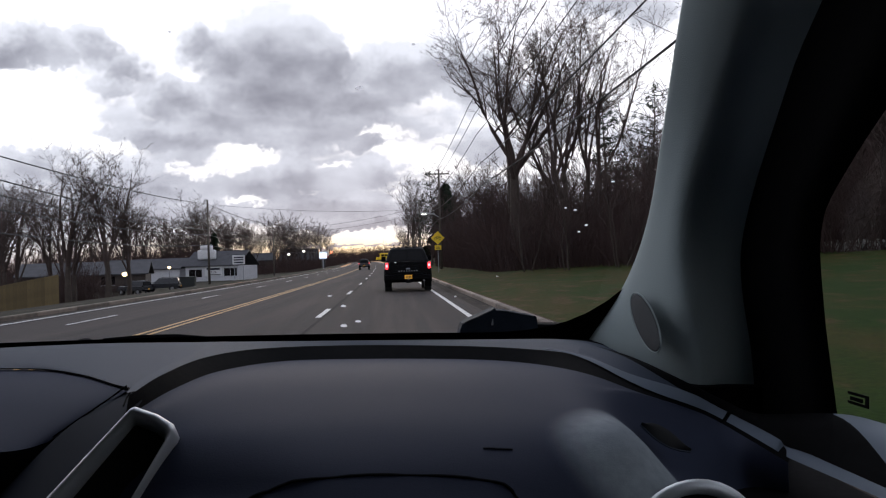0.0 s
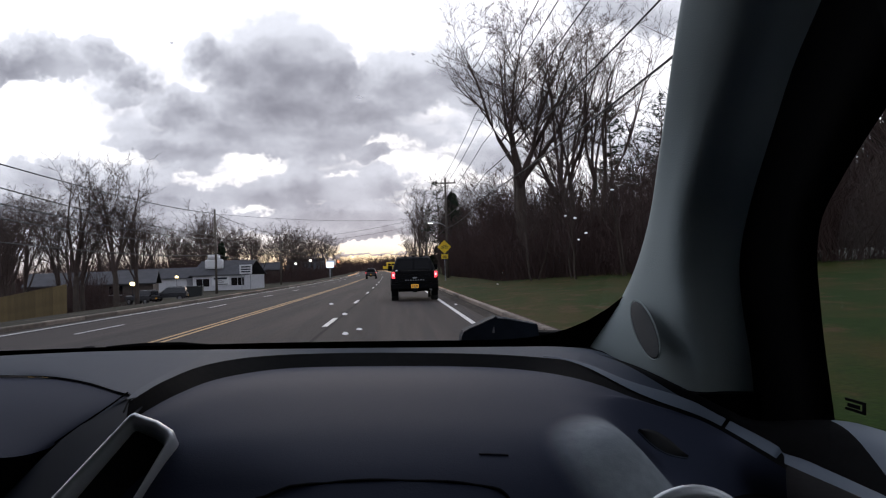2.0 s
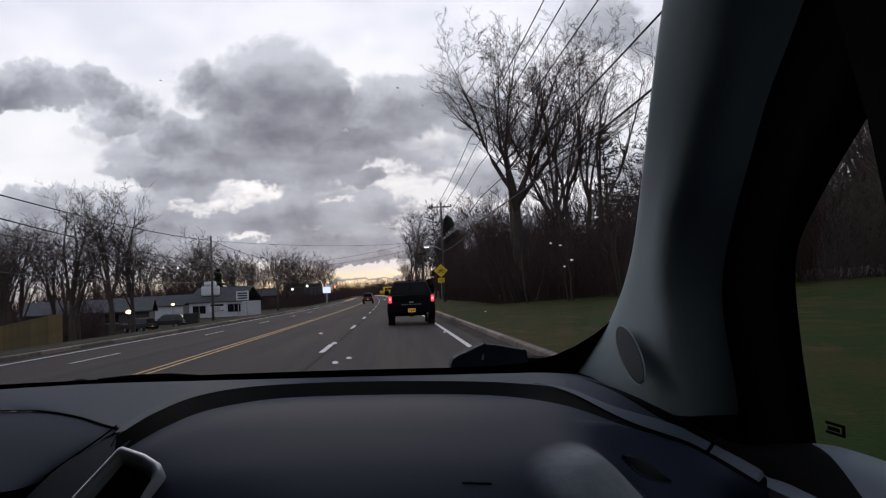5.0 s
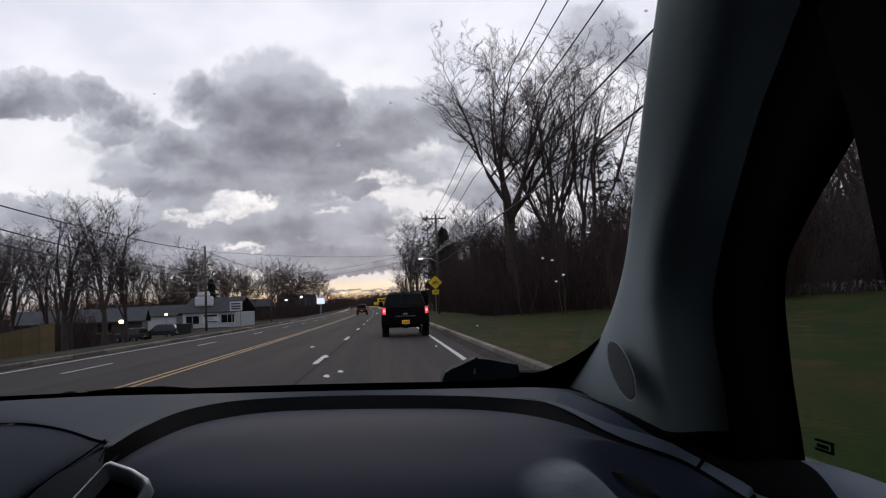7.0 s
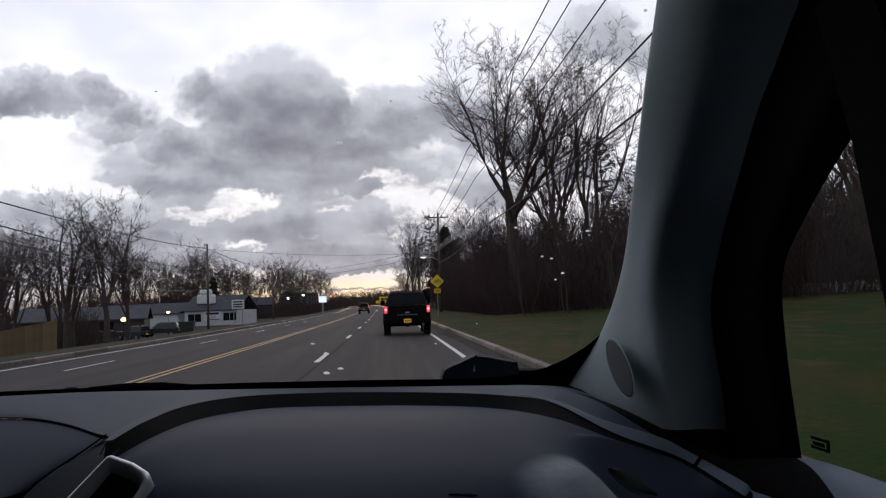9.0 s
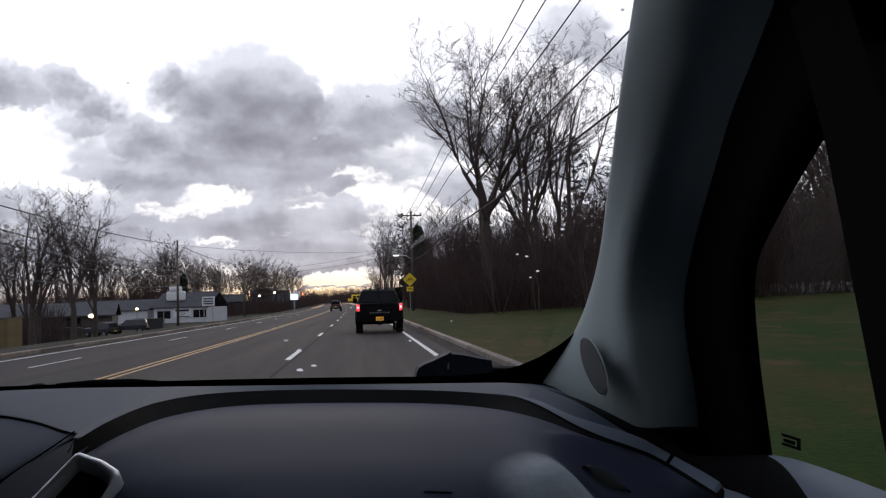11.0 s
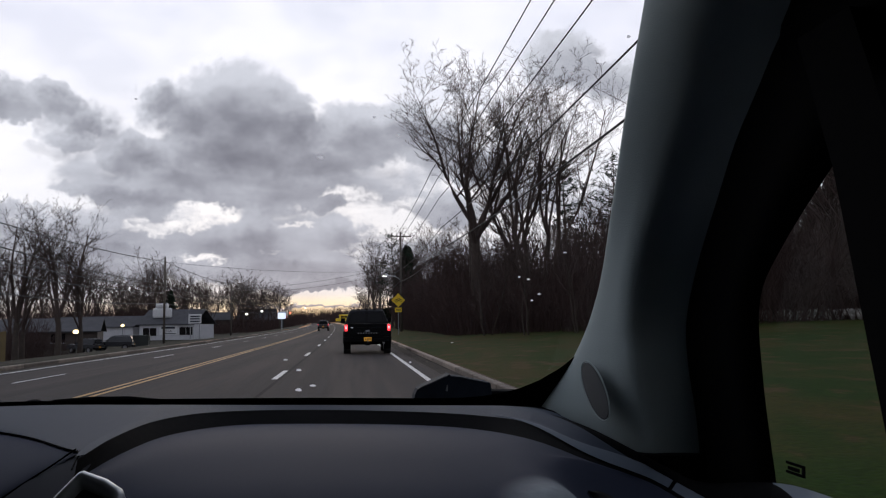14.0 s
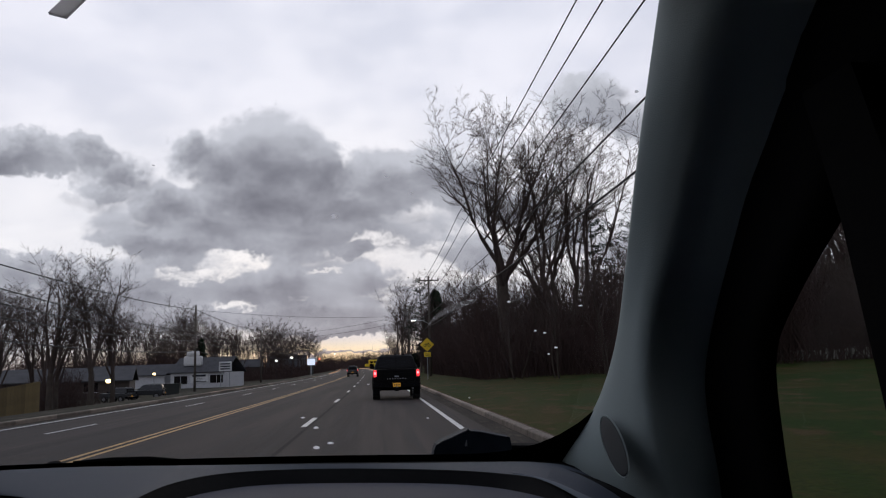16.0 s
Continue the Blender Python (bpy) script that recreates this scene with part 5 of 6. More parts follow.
part("frit_band", loft([[Vector((x, glass_y(x, 1.09) - 0.006, 1.09)) for x in fx], [Vector((x, glass_y(x, frit_top(x)) - 0.006, frit_top(x))) for x in fx]]), "black", ws, "black ceramic edge of the glass")
part("cowl_gap", loft([[p + Vector((0, -0.002, -0.003)) for p in cowl[:46]], [Vector((p.x, glass_y(p.x, 1.118) - 0.008, 1.116)) for p in cowl[:46]]]), "black", ws)


def speck(x, z, r, flat=0.5):
    bm = bmesh.new()
    ring = [bm.verts.new((x + 1.4 * r * math.cos(a) * (1 + 0.2 * math.sin(3 * a + r * 900)), glass_y(x, z) - 0.002 - 0.59 * r * flat * math.sin(a), z + r * flat * math.sin(a))) for a in [2 * math.pi * k / 10 for k in range(10)]]
    bm.faces.new(ring)
    return part("dried_drop", bm, "speck", ws)


srng = random.Random(5)
for x, z, r in ((-0.072, 1.475, 0.0035), (0.035, 1.51, 0.002), (0.0, 1.53, 0.0018), (0.34, 1.645, 0.002), (0.27, 1.60, 0.0022), (0.19, 1.367, 0.0018), (0.30, 1.363, 0.0022),
                (0.25, 1.322, 0.002), (0.235, 1.325, 0.0015), (0.27, 1.30, 0.002), (0.26, 1.29, 0.0015), (-0.12, 1.188, 0.0025), (-0.10, 1.172, 0.003), (-0.078, 1.147, 0.0035),
                (-0.10, 1.14, 0.0038), (0.075, 1.187, 0.0015), (0.14, 1.22, 0.0014), (-0.3, 1.52, 0.0015), (-0.02, 1.24, 0.0012)):
    speck(x, z, r, srng.uniform(0.4, 0.9))
sm = spline([(0.069, 0, 1.332), (0.085, 0, 1.347), (0.11, 0, 1.360), (0.14, 0, 1.369)], 12)
part("smear", loft([[Vector((p.x, glass_y(p.x, p.z) - 0.003, p.z - 0.006 * math.sin(0.3 + 2.4 * i / 11))) for i, p in enumerate(sm)],
                    [Vector((p.x, glass_y(p.x, p.z) - 0.003, p.z + 0.004 * math.sin(0.3 + 2.4 * i / 11))) for i, p in enumerate(sm)]]), "smear", ws, "pale dried smear")
mir = thing("mirror_mount", "pale grey plastic foot of the rear-view mirror on the glass", "mirror mount", at=LEAN)
part("foot", boxed((-0.012, -0.002, -0.045), (0.012, 0.002, 0.03), 0.001, pose(-0.383, 0.95, 1.714, -30, 0, 0) @ pose(0, 0, 0, 0, 18, 0)), "speck", mir)
wip = thing("wiper_cover", "dark blue-grey cover at the base of the windshield", "wiper", at=LEAN)
at_cover = pose(0.094, 1.40, 1.128, 0, 0, 0)
crest = [(-0.004, -0.03), (-0.001, -0.002), (0.003, 0.008), (0.013, 0.014), (0.030, 0.021), (0.044, 0.028), (0.054, 0.032), (0.058, 0.0355), (0.061, 0.032), (0.078, 0.031), (0.104, 0.026),
         (0.126, 0.0225), (0.131, 0.021), (0.133, 0.010), (0.134, 0.0), (0.138, -0.03)]
cover = part("cover", prism(crest, 0.05, at_cover), "cover", wip)
# rim highlight put in as a paler tube along the cover's crest
part("ridge", tube([at_cover @ Vector((x, 0.0, z - 0.0006)) for x, z in crest[2:12]], 0.0011, 6), "highlight_and_peg", cover, "upper edge with its highlight put in paler")
part("peg", rod((0.148, 1.398, 1.134), (0.1488, 1.397, 1.1445), 0.0022, 0.0006, 8), "highlight_and_peg", cover, "small pale peg")
part("base", boxed((0.12, 1.41, 1.06), (0.34, 1.46, 1.135), 0.005), "black", wip)
arm = thing("windshield_wiper", "black wiper blade resting at the foot of the glass", "wiper", at=LEAN)
part("pivot", rod((-0.475, 1.24, 1.10), (-0.475, 1.235, 1.122), 0.017, 0.010, 12), "black", arm)
part("blade", tube([(-0.45, 1.24, 1.120), (-0.40, 1.255, 1.124), (-0.35, 1.27, 1.124), (-0.31, 1.28, 1.120)], 0.005, 6), "black", arm)

# ---- the truck ahead ----
def wheel(parent, x, y, r, w):
    t = part("wheel", rod((x - w / 2, y, r), (x + w / 2, y, r), r, r, 28), "tyre", parent, "black off-road tyre", smooth=False)
    part("rim", rod((x - w / 2 - 0.005, y, r), (x + w / 2 + 0.005, y, r), r * 0.58, r * 0.58, 20), "rim", t)
    return t


def suv(name, label, at, paint, lamps=True, group=""):
    t = thing(name, label, "car", group, at)
    bm = bmesh.new()
    box(bm, (-0.93, 0.06, 0.52), (0.93, 4.5, 1.14), 0.09)
    part("body", bm, paint, t, smooth=False)
    bm = bmesh.new()
    r = bmesh.ops.create_cube(bm, size=1.0)
    bmesh.ops.transform(bm, matrix=Matrix.LocRotScale((0, 1.65, 1.44), None, (1.72, 3.1, 0.72)), verts=bm.verts)
    for v in bm.verts:
        if v.co.z > 1.5:
            v.co.x *= 0.80
            v.co.y = 0.26 if v.co.y < 1 else 2.5
    bmesh.ops.bevel(bm, geom=bm.edges[:], offset=0.07, segments=3, affect="EDGES")
    part("cabin", bm, paint, t)
    part("rear_window", prism([(-0.72, 1.17), (0.72, 1.17), (0.60, 1.66), (-0.60, 1.66)], 0.03, Matrix.Translation((0, 0.075, 0)) @ Matrix(((1, 0, 0, 0), (0, 1, 0.26, -0.30), (0, 0, 1, 0), (0, 0, 0, 1)))), "dark_glass", t, "dark tinted rear window")
    part("bumper", boxed((-0.92, -0.10, 0.45), (0.92, 0.12, 0.68), 0.04), "black", t, "black rear bumper")
    part("hitch", boxed((-0.11, -0.2, 0.36), (0.11, 0.0, 0.50), 0.03), "black", t)
    for x in (-0.87, 0.87):
        lamp = part("tail_lamp", boxed((x - 0.055, 0.0, 0.99), (x + 0.055, 0.12, 1.19), 0.025), "tail_lamp" if lamps else "dark_glass", t, "glowing red tail lamp" if lamps else "")
        part("mirror", boxed((x * 1.14 - 0.09, 2.85, 1.16), (x * 1.14 + 0.09, 2.97, 1.36), 0.03), "black", t)
        wheel(t, x * 0.93, 0.85, 0.40, 0.27)
        wheel(t, x * 0.93, 3.65, 0.40, 0.27)
        part("roof_rail", rod((x * 0.66, 0.4, 1.86), (x * 0.66, 2.2, 1.86), 0.022, 0.022, 8), "black", t)
    for y in (0.5, 1.9):
        part("rack_bar", rod((-0.6, y, 1.86), (0.6, y, 1.86), 0.02, 0.02, 8), "steel", t)
    p = part("number_plate", boxed((-0.155, -0.125, 0.66), (0.155, -0.105, 0.82), 0.005), "plate", t, "amber number plate with dark bars")
    for k in (-0.09, -0.02, 0.05, 0.10):
        part("plate_bar", boxed((k - 0.02, -0.13, 0.70), (k + 0.02, -0.1255, 0.77)), "plate_bar", p)
    for x in (-0.87, 0.87):
        part("reverse_lamp", boxed((x - 0.045, -0.004, 0.90), (x + 0.045, 0.10, 0.985), 0.015), "rim", t, "clear reversing lamp")
        part("exhaust", rod((x * 0.72, -0.06, 0.42), (x * 0.72, 0.3, 0.42), 0.035, 0.035, 10), "rim", t)
    part("high_brake_lamp", boxed((-0.16, 0.19, 1.735), (0.16, 0.26, 1.765), 0.008), "dark_glass", t)
    part("rear_wiper", rod((0.0, 0.045, 1.20), (0.38, 0.075, 1.33), 0.010, 0.008, 6), "black", t)
    part("step_pad", boxed((-0.62, -0.115, 0.655), (0.62, -0.02, 0.69), 0.008), "rim", t, "scuffed bright step on the bumper")
    part("badge", boxed((-0.09, -0.005, 1.05), (0.09, 0.06, 1.09), 0.01), "steel", t)
    return t


def pickup(name, label, at):
    """A high-riding pickup seen from behind, its rear at y = 0."""
    t = thing(name, label, "truck", at=at)
    bm = bmesh.new()
    box(bm, (-0.97, 0.06, 0.66), (0.97, 5.4, 1.25), 0.08, segs=3)
    part("body", bm, "truck_paint", t, smooth=False)
    gate = part("tailgate", boxed((-0.76, 0.012, 0.74), (0.76, 0.075, 1.262), 0.018), "truck_paint", t, "black tailgate")
    part("gate_panel", boxed((-0.66, 0.004, 0.82), (0.66, 0.02, 1.10), 0.006), "truck_paint", gate)
    part("gate_handle", boxed((-0.13, -0.012, 1.125), (0.13, 0.02, 1.185), 0.012), "black", gate)
    part("badge", boxed((-0.085, -0.004, 0.93), (0.085, 0.012, 0.985), 0.008), "steel", gate)
    for k in range(8):
        part("lettering_bar", boxed((-0.40 + 0.105 * k, -0.002, 0.845), (-0.345 + 0.105 * k, 0.012, 0.885), 0.003), "rim", gate)
    bm = bmesh.new()
    rings = []
    for z, hw, y0, y1 in ((1.22, 0.93, 1.55, 4.25), (1.30, 0.935, 1.56, 4.15), (1.62, 0.82, 1.78, 3.75), (1.80, 0.745, 1.92, 3.52), (1.87, 0.68, 2.05, 3.35)):
        ring = []
        for cx, cy in ((-1, 0), (1, 0), (1, 1), (-1, 1)):
            for a in range(4):
                ang = math.pi * (1.5 if (cx, cy) == (1, 0) else 1.0 if cx == -1 and cy == 0 else 0.0 if cx == 1 else 0.5) + a * math.pi / 6
                r = 0.12
                ring.append(bm.verts.new((cx * (hw - r) + r * math.cos(ang), (y0 + r if cy == 0 else y1 - r) + r * math.sin(ang), z)))
        rings.append(ring)
    for p, q in zip(rings, rings[1:]):
        for k in range(16):
            bm.faces.new((p[k], p[(k + 1) % 16], q[(k + 1) % 16], q[k]))
    bm.faces.new(rings[-1])
    cab = part("cab", bm, "truck_paint", t)
    part("roof_panel", boxed((-0.64, 2.06, 1.862), (0.64, 3.34, 1.885), 0.010), "car_paint", cab, "roof that shines with the evening sky")
    for x in (-0.34, 0.0, 0.34):
        part("roof_lamp", boxed((x - 0.06, 2.02, 1.87), (x + 0.06, 2.14, 1.905), 0.012), "dark_glass", cab)
    tilt = Matrix(((1, 0, 0, 0), (0, 1, 0.62, -0.80), (0, 0, 1, 0), (0, 0, 0, 1)))
    glass = part("rear_window", prism([(-0.74, 1.31), (0.74, 1.31), (0.645, 1.74), (-0.645, 1.74)], 0.02, Matrix.Translation((0, 1.50, 0)) @ tilt), "dark_glass", t, "dark rear window")
    part("window_bar", prism([(-0.02, 1.31), (0.02, 1.31), (0.02, 1.74), (-0.02, 1.74)], 0.012, Matrix.Translation((0, 1.488, 0)) @ tilt), "black", glass)
    part("bumper", boxed((-0.95, -0.14, 0.50), (0.95, 0.10, 0.72), 0.045), "black", t, "black rear bumper")
    part("step_pad", boxed((-0.60, -0.15, 0.712), (0.60, -0.02, 0.732), 0.006), "black", t)
    part("hitch", boxed((-0.10, -0.24, 0.37), (0.10, -0.02, 0.52), 0.03), "black", t)
    part("hitch_ball", rod((0, -0.22, 0.51), (0, -0.22, 0.58), 0.03, 0.025, 10), "rim", t)
    for x in (-0.88, 0.88):
        lamp = part("tail_lamp", boxed((x - 0.062, -0.005, 0.95), (x + 0.062, 0.16, 1.22), 0.03), "tail_lamp", t, "glowing red tail lamp")
        part("lamp_core", boxed((x - 0.042, -0.012, 1.04), (x + 0.042, 0.02, 1.15), 0.015), "lamp_core", lamp, "bright pink core of the lamp")
        part("mirror", boxed((x * 1.18 - 0.10, 3.55, 1.28), (x * 1.18 + 0.10, 3.70, 1.52), 0.04), "black", t)
        part("fender_flare", prism([(0.60, 0.42), (0.70, 0.74), (0.92, 0.93), (1.28, 0.93), (1.50, 0.74), (1.60, 0.42), (1.48, 0.42), (1.38, 0.68), (1.24, 0.82), (0.96, 0.82), (0.82, 0.68), (0.72, 0.42)], 0.10, Matrix.Translation((0.91 if x > 0 else -1.01, 0, 0)) @ Matrix(((0, 1, 0, 0), (1, 0, 0, 0), (0, 0, 1, 0), (0, 0, 0, 1)))), "black", t)
        wheel(t, x * 0.955, 1.10, 0.43, 0.29)
        wheel(t, x * 0.955, 4.45, 0.43, 0.29)
        part("mud_flap", boxed((x * 0.955 - 0.14, 0.60, 0.20), (x * 0.955 + 0.14, 0.615, 0.70)), "black", t)
    part("axle", rod((-0.85, 1.10, 0.43), (0.85, 1.10, 0.43), 0.06, 0.06, 10), "black", t)
    part("exhaust", rod((0.66, -0.10, 0.46), (0.66, 0.5, 0.46), 0.04, 0.04, 12), "rim", t, "bright exhaust pipe")
    p = part("number_plate", boxed((-0.155, -0.165, 0.545), (0.155, -0.145, 0.70), 0.005), "plate", t, "amber number plate with dark bars")
    for k in (-0.09, -0.02, 0.05, 0.10):
        part("plate_bar", boxed((k - 0.02, -0.17, 0.59), (k + 0.02, -0.1655, 0.655)), "plate_bar", p)
    return t


pickup("black_truck", "black high-riding pickup truck with red tail lamps lit", Matrix.Translation((0.64, 33.2, bend(33.2)[1] + road_z(0.64))))
suv("far_car", "dark car far ahead in the inner lane", Matrix.Translation((-3.4 + bend(125)[0], 125, bend(125)[1] + road_z(-3.4))) @ Matrix.Scale(0.9, 4), "car_paint", True)

# ---- warning sign ----
sign = thing("warning_sign", "yellow diamond warning sign above a small yellow plate", "road sign", at=Matrix.Translation(on(4.35, 70, -0.55)) @ Matrix.Scale(1.12, 4))
part("post", boxed((-0.03, -0.02, -0.3), (0.03, 0.02, 3.6), 0.005), "steel", sign)
d = part("diamond", boxed((-0.38, -0.006, -0.38), (0.38, 0.006, 0.38), 0.003, pose(0, -0.03, 3.15, 0, 45, 0)), "sign_yellow", sign)
for sx in (-0.16, 0.16):
    part("symbol_wheel", tube([(sx + 0.10 * math.cos(a), -0.040, 3.10 + 0.10 * math.sin(a)) for a in [2 * math.pi * k / 20 for k in range(21)]], 0.014, 4), "sign_black", d)
for a, b in (((-0.16, 3.10), (-0.07, 3.27)), ((-0.07, 3.27), (0.11, 3.27)), ((-0.07, 3.24), (0.0, 3.10)), ((0.0, 3.10), (0.11, 3.27)), ((0.16, 3.10), (0.10, 3.31)), ((-0.16, 3.10), (0.0, 3.10))):
    part("symbol_bar", rod((a[0], -0.040, a[1]), (b[0], -0.040, b[1]), 0.014, 0.014, 5), "sign_black", d)
d = part("sub_plate", boxed((-0.26, -0.036, 2.22), (0.26, -0.024, 2.58), 0.003), "sign_yellow", sign)
for k in range(2):
    part("sign_bar", boxed((-0.17, -0.042, 2.31 + 0.1 * k), (0.17, -0.037, 2.35 + 0.1 * k)), "sign_black", d)


def street_lamp(x, y, z, reach, label):
    t = thing("street_lamp", label, "street lamp", "street lamps", Matrix.Translation(on(x, y)))
    part("arm", tube([(0, 0, z - 0.5), (reach * 0.4, 0, z - 0.1), (reach, 0, z)], 0.04, 6), "steel", t)
    head = part("head", boxed((reach - 0.35, -0.15, z - 0.07), (reach + 0.35, 0.15, z + 0.07), 0.04), "steel", t)
    part("lens", boxed((reach - 0.25, -0.11, z - 0.12), (reach + 0.25, 0.11, z - 0.07), 0.02), "lamp_white", head, "glowing lens")
    return t


street_lamp(5.6, 84, 5.9, -1.7, "street lamp on an arm from a utility pole")
street_lamp(5.6, 175, 7.5, -2.2, "street lamp on an arm from a utility pole")

# ---- buildings below the road ----
def building(name, label, x, y, turn, w, d, h, ridge, wall_mat, windows=(), extras=None):
    base = on(x, y, -0.1)
    t = thing(name, label, "building", at=Matrix.Translation(base) @ pose(0, 0, 0, 0, 0, turn))
    wl = part("wall", boxed((-w / 2, 0, 0), (w / 2, d, h)), wall_mat, t)
    part("roof", prism([(-0.4, h - 0.05), (d / 2, ridge), (d + 0.4, h - 0.05), (d + 0.4, h + 0.1), (d / 2, ridge + 0.18), (-0.4, h + 0.1)], w + 0.8, pose(w / 2 + 0.4, 0, 0, 0, 0, 90)), "roof", t, "dark grey shingle roof")
    for wx, wz, ww, wh in windows:
        win = part("window", boxed((wx - ww / 2, -0.05, wz), (wx + ww / 2, 0.05, wz + wh), 0.01), "dark_glass", t)
        part("window_frame", boxed((wx - 0.03, -0.07, wz), (wx + 0.03, -0.04, wz + wh)), "siding", win)
        part("window_sill", boxed((wx - ww / 2 - 0.05, -0.10, wz - 0.08), (wx + ww / 2 + 0.05, 0.0, wz)), "siding", win)
    return t


shop = building("roadside_shop", "low white roadside shop with a grey gabled roof", -33.5, 158, -14, 11.0, 9, 3.0, 5.8, "siding", ((-3.4, 0.9, 2.7, 1.5), (3.9, 1.0, 2.6, 1.5)))
part("shop_sign", boxed((-1.4, -0.12, 1.1), (2.2, -0.05, 2.8), 0.01), "sign_white", shop, "white sign board with dark bars, not legible")
part("sign_bar", boxed((-1.0, -0.15, 2.22), (1.75, -0.12, 2.60)), "dash_dark", shop)
part("sign_bar", boxed((-0.2, -0.15, 1.22), (1.9, -0.12, 1.36)), "dash_dark", shop)
lettering = bpy.data.curves.new("lettering", "FONT")
lettering.body, lettering.size, lettering.align_x, lettering.extrude = "PIZZA", 0.66, "CENTER", 0.006
lettering.materials.append(M["sign_black"])
words = new("lettering", lettering)
words.parent = shop
words.matrix_local = pose(0.2, -0.13, 1.58, 90, 0, 0)
unit = part("roof_sign", boxed((-3.6, 1.2, 4.3), (0.2, 2.0, 6.2), 0.35), "sign_white", shop, "pale moulded sign on the roof")
part("roof_sign_top", boxed((-3.0, 1.1, 6.1), (-0.5, 2.1, 7.2), 0.45), "sign_white", unit)
part("roof_sign_leg", boxed((-2.6, 1.4, 3.4), (-1.6, 1.7, 4.4)), "roof", unit)
garage = building("low_annex", "low pale annex beside the shop", -49.5, 163, -14, 19, 8, 2.6, 4.6, "siding", ((-6, 1.0, 2.0, 1.0), (0, 0.6, 2.4, 1.6)))
house = building("dark_house", "dark low house behind bare trees", -38.5, 104, 12, 15, 9, 2.3, 3.9, "brick", ((-4, 1.0, 1.6, 1.1), (3, 1.0, 1.6, 1.1)))


def wall_lamp(x, y, z, mat, label):
    t = thing("yard_lamp", label, "lamp", "yard lamps", Matrix.Translation(on(x, y)))
    part("post", rod((0, 0, -0.2), (0, 0, z), 0.035, 0.03, 8), "cable", t)
    bm = bmesh.new()
    bmesh.ops.create_uvsphere(bm, u_segments=14, v_segments=10, radius=0.25, matrix=Matrix.Translation((0, 0, z + 0.12)) @ Matrix.Diagonal((1.15, 1.0, 0.85, 1)))
    part("globe", bm, mat, t, "glowing lamp", smooth=True)
    return t


wall_lamp(-37, 140, 2.7, "lamp_warm", "yellow yard lamp glowing in front of the annex")
wall_lamp(-27.6, 86, 2.2, "lamp_warm", "pale yard lamp glowing by the annex")
wall_lamp(-22, 190, 4.5, "lamp_white", "far lamp glowing beside the road")
wall_lamp(-18.5, 190, 4.6, "lamp_white", "far lamp glowing beside the road")
wall_lamp(-17, 300, 5.0, "lamp_red", "far red signal light")
wall_lamp(-12, 330, 6.5, "lamp_white", "far lamp glowing beside the road")
board = thing("shop_board", "lit white sign board on two posts by the shop", "sign", at=Matrix.Translation(on(-24, 133)))
for x in (-0.7, 0.7):
    part("post", boxed((x - 0.06, -0.06, -0.3), (x + 0.06, 0.06, 3.2)), "steel", board)
pn = part("panel", boxed((-1.0, -0.12, 2.9), (1.0, 0.12, 4.4), 0.03), "sign_white", board)
for k in range(3):
    part("sign_bar", boxed((-0.75, -0.14, 3.15 + 0.4 * k), (0.75, -0.12, 3.35 + 0.4 * k)), "dash_dark", pn)
ledb = thing("led_board", "small lit blue-white display board on a post", "sign", at=Matrix.Translation(on(-15.5, 215)))
part("post", boxed((-0.2, -0.1, -0.3), (0.2, 0.1, 3.2)), "steel", ledb)
part("screen", boxed((-1.0, -0.12, 2.6), (1.0, 0.12, 4.2), 0.03), "led", ledb)

fence = thing("plank_fence", "tan wooden plank fence below the road", "fence")
plank = bmesh.new()
box(plank, (-0.095, -0.012, 0), (0.095, 0.012, 1.85), 0.006, segs=1)
first = part("plank", plank, "fence_wood", fence)
for i in range(70):
    p = first if i == 0 else new("plank", first.data)
    p.parent = fence
    x = -18.6 - 0.2 * i
    p.matrix_world = Matrix.Translation(on(x, 46 + 0.02 * i, -0.05)) @ pose(0, 0, 0, 0, 0, random.uniform(-2, 2))
for i in range(6):
    x = -18.7 - 2.6 * i
    part("post", boxed((-0.05, 0.02, -0.3), (0.05, 0.12, 1.8), 0.005, Matrix.Translation(on(x, 46.05 + 0.02 * 13 * i))), "fence_wood", fence)


def dumpster(x, y, w, turn):
    t = thing("waste_bin", "dark plastic waste container on the lot", "waste bin", "waste bins", Matrix.Translation(on(x, y)) @ pose(0, 0, 0, 0, 0, turn))
    part("body", prism([(-w / 2 + 0.1, 0.1), (w / 2 - 0.1, 0.1), (w / 2, 1.5), (-w / 2, 1.5)], 1.2), "bin", t)
    part("lid", boxed((-w / 2 - 0.04, -0.05, 1.5), (w / 2 + 0.04, 1.25, 1.62), 0.03), "bin", t)
    for s in (-1, 1):
        part("wheel", rod((s * w * 0.35 - 0.04, 0.15, 0.09), (s * w * 0.35 + 0.04, 0.15, 0.09), 0.1, 0.1, 10), "tyre", t)
    return t


dumpster(-23.9, 97, 1.9, 4)
suv("parked_car", "dark parked sport utility vehicle on the lot", Matrix.Translation(on(-26.4, 90)) @ pose(0, 0, 0, 0, 0, 62) @ Matrix.Scale(0.86, 4), "car_paint", False, "parked cars")
suv("parked_car", "dark parked sport utility vehicle on the lot", Matrix.Translation(on(-23.4, 92)) @ pose(0, 0, 0, 0, 0, 96) @ Matrix.Scale(0.88, 4), "car_paint", False, "parked cars")

# ---- low stone wall at the edge of the woods ----
wall = thing("stone_wall", "low tumbled grey field stone wall at the woods' edge", "wall")
stones = []
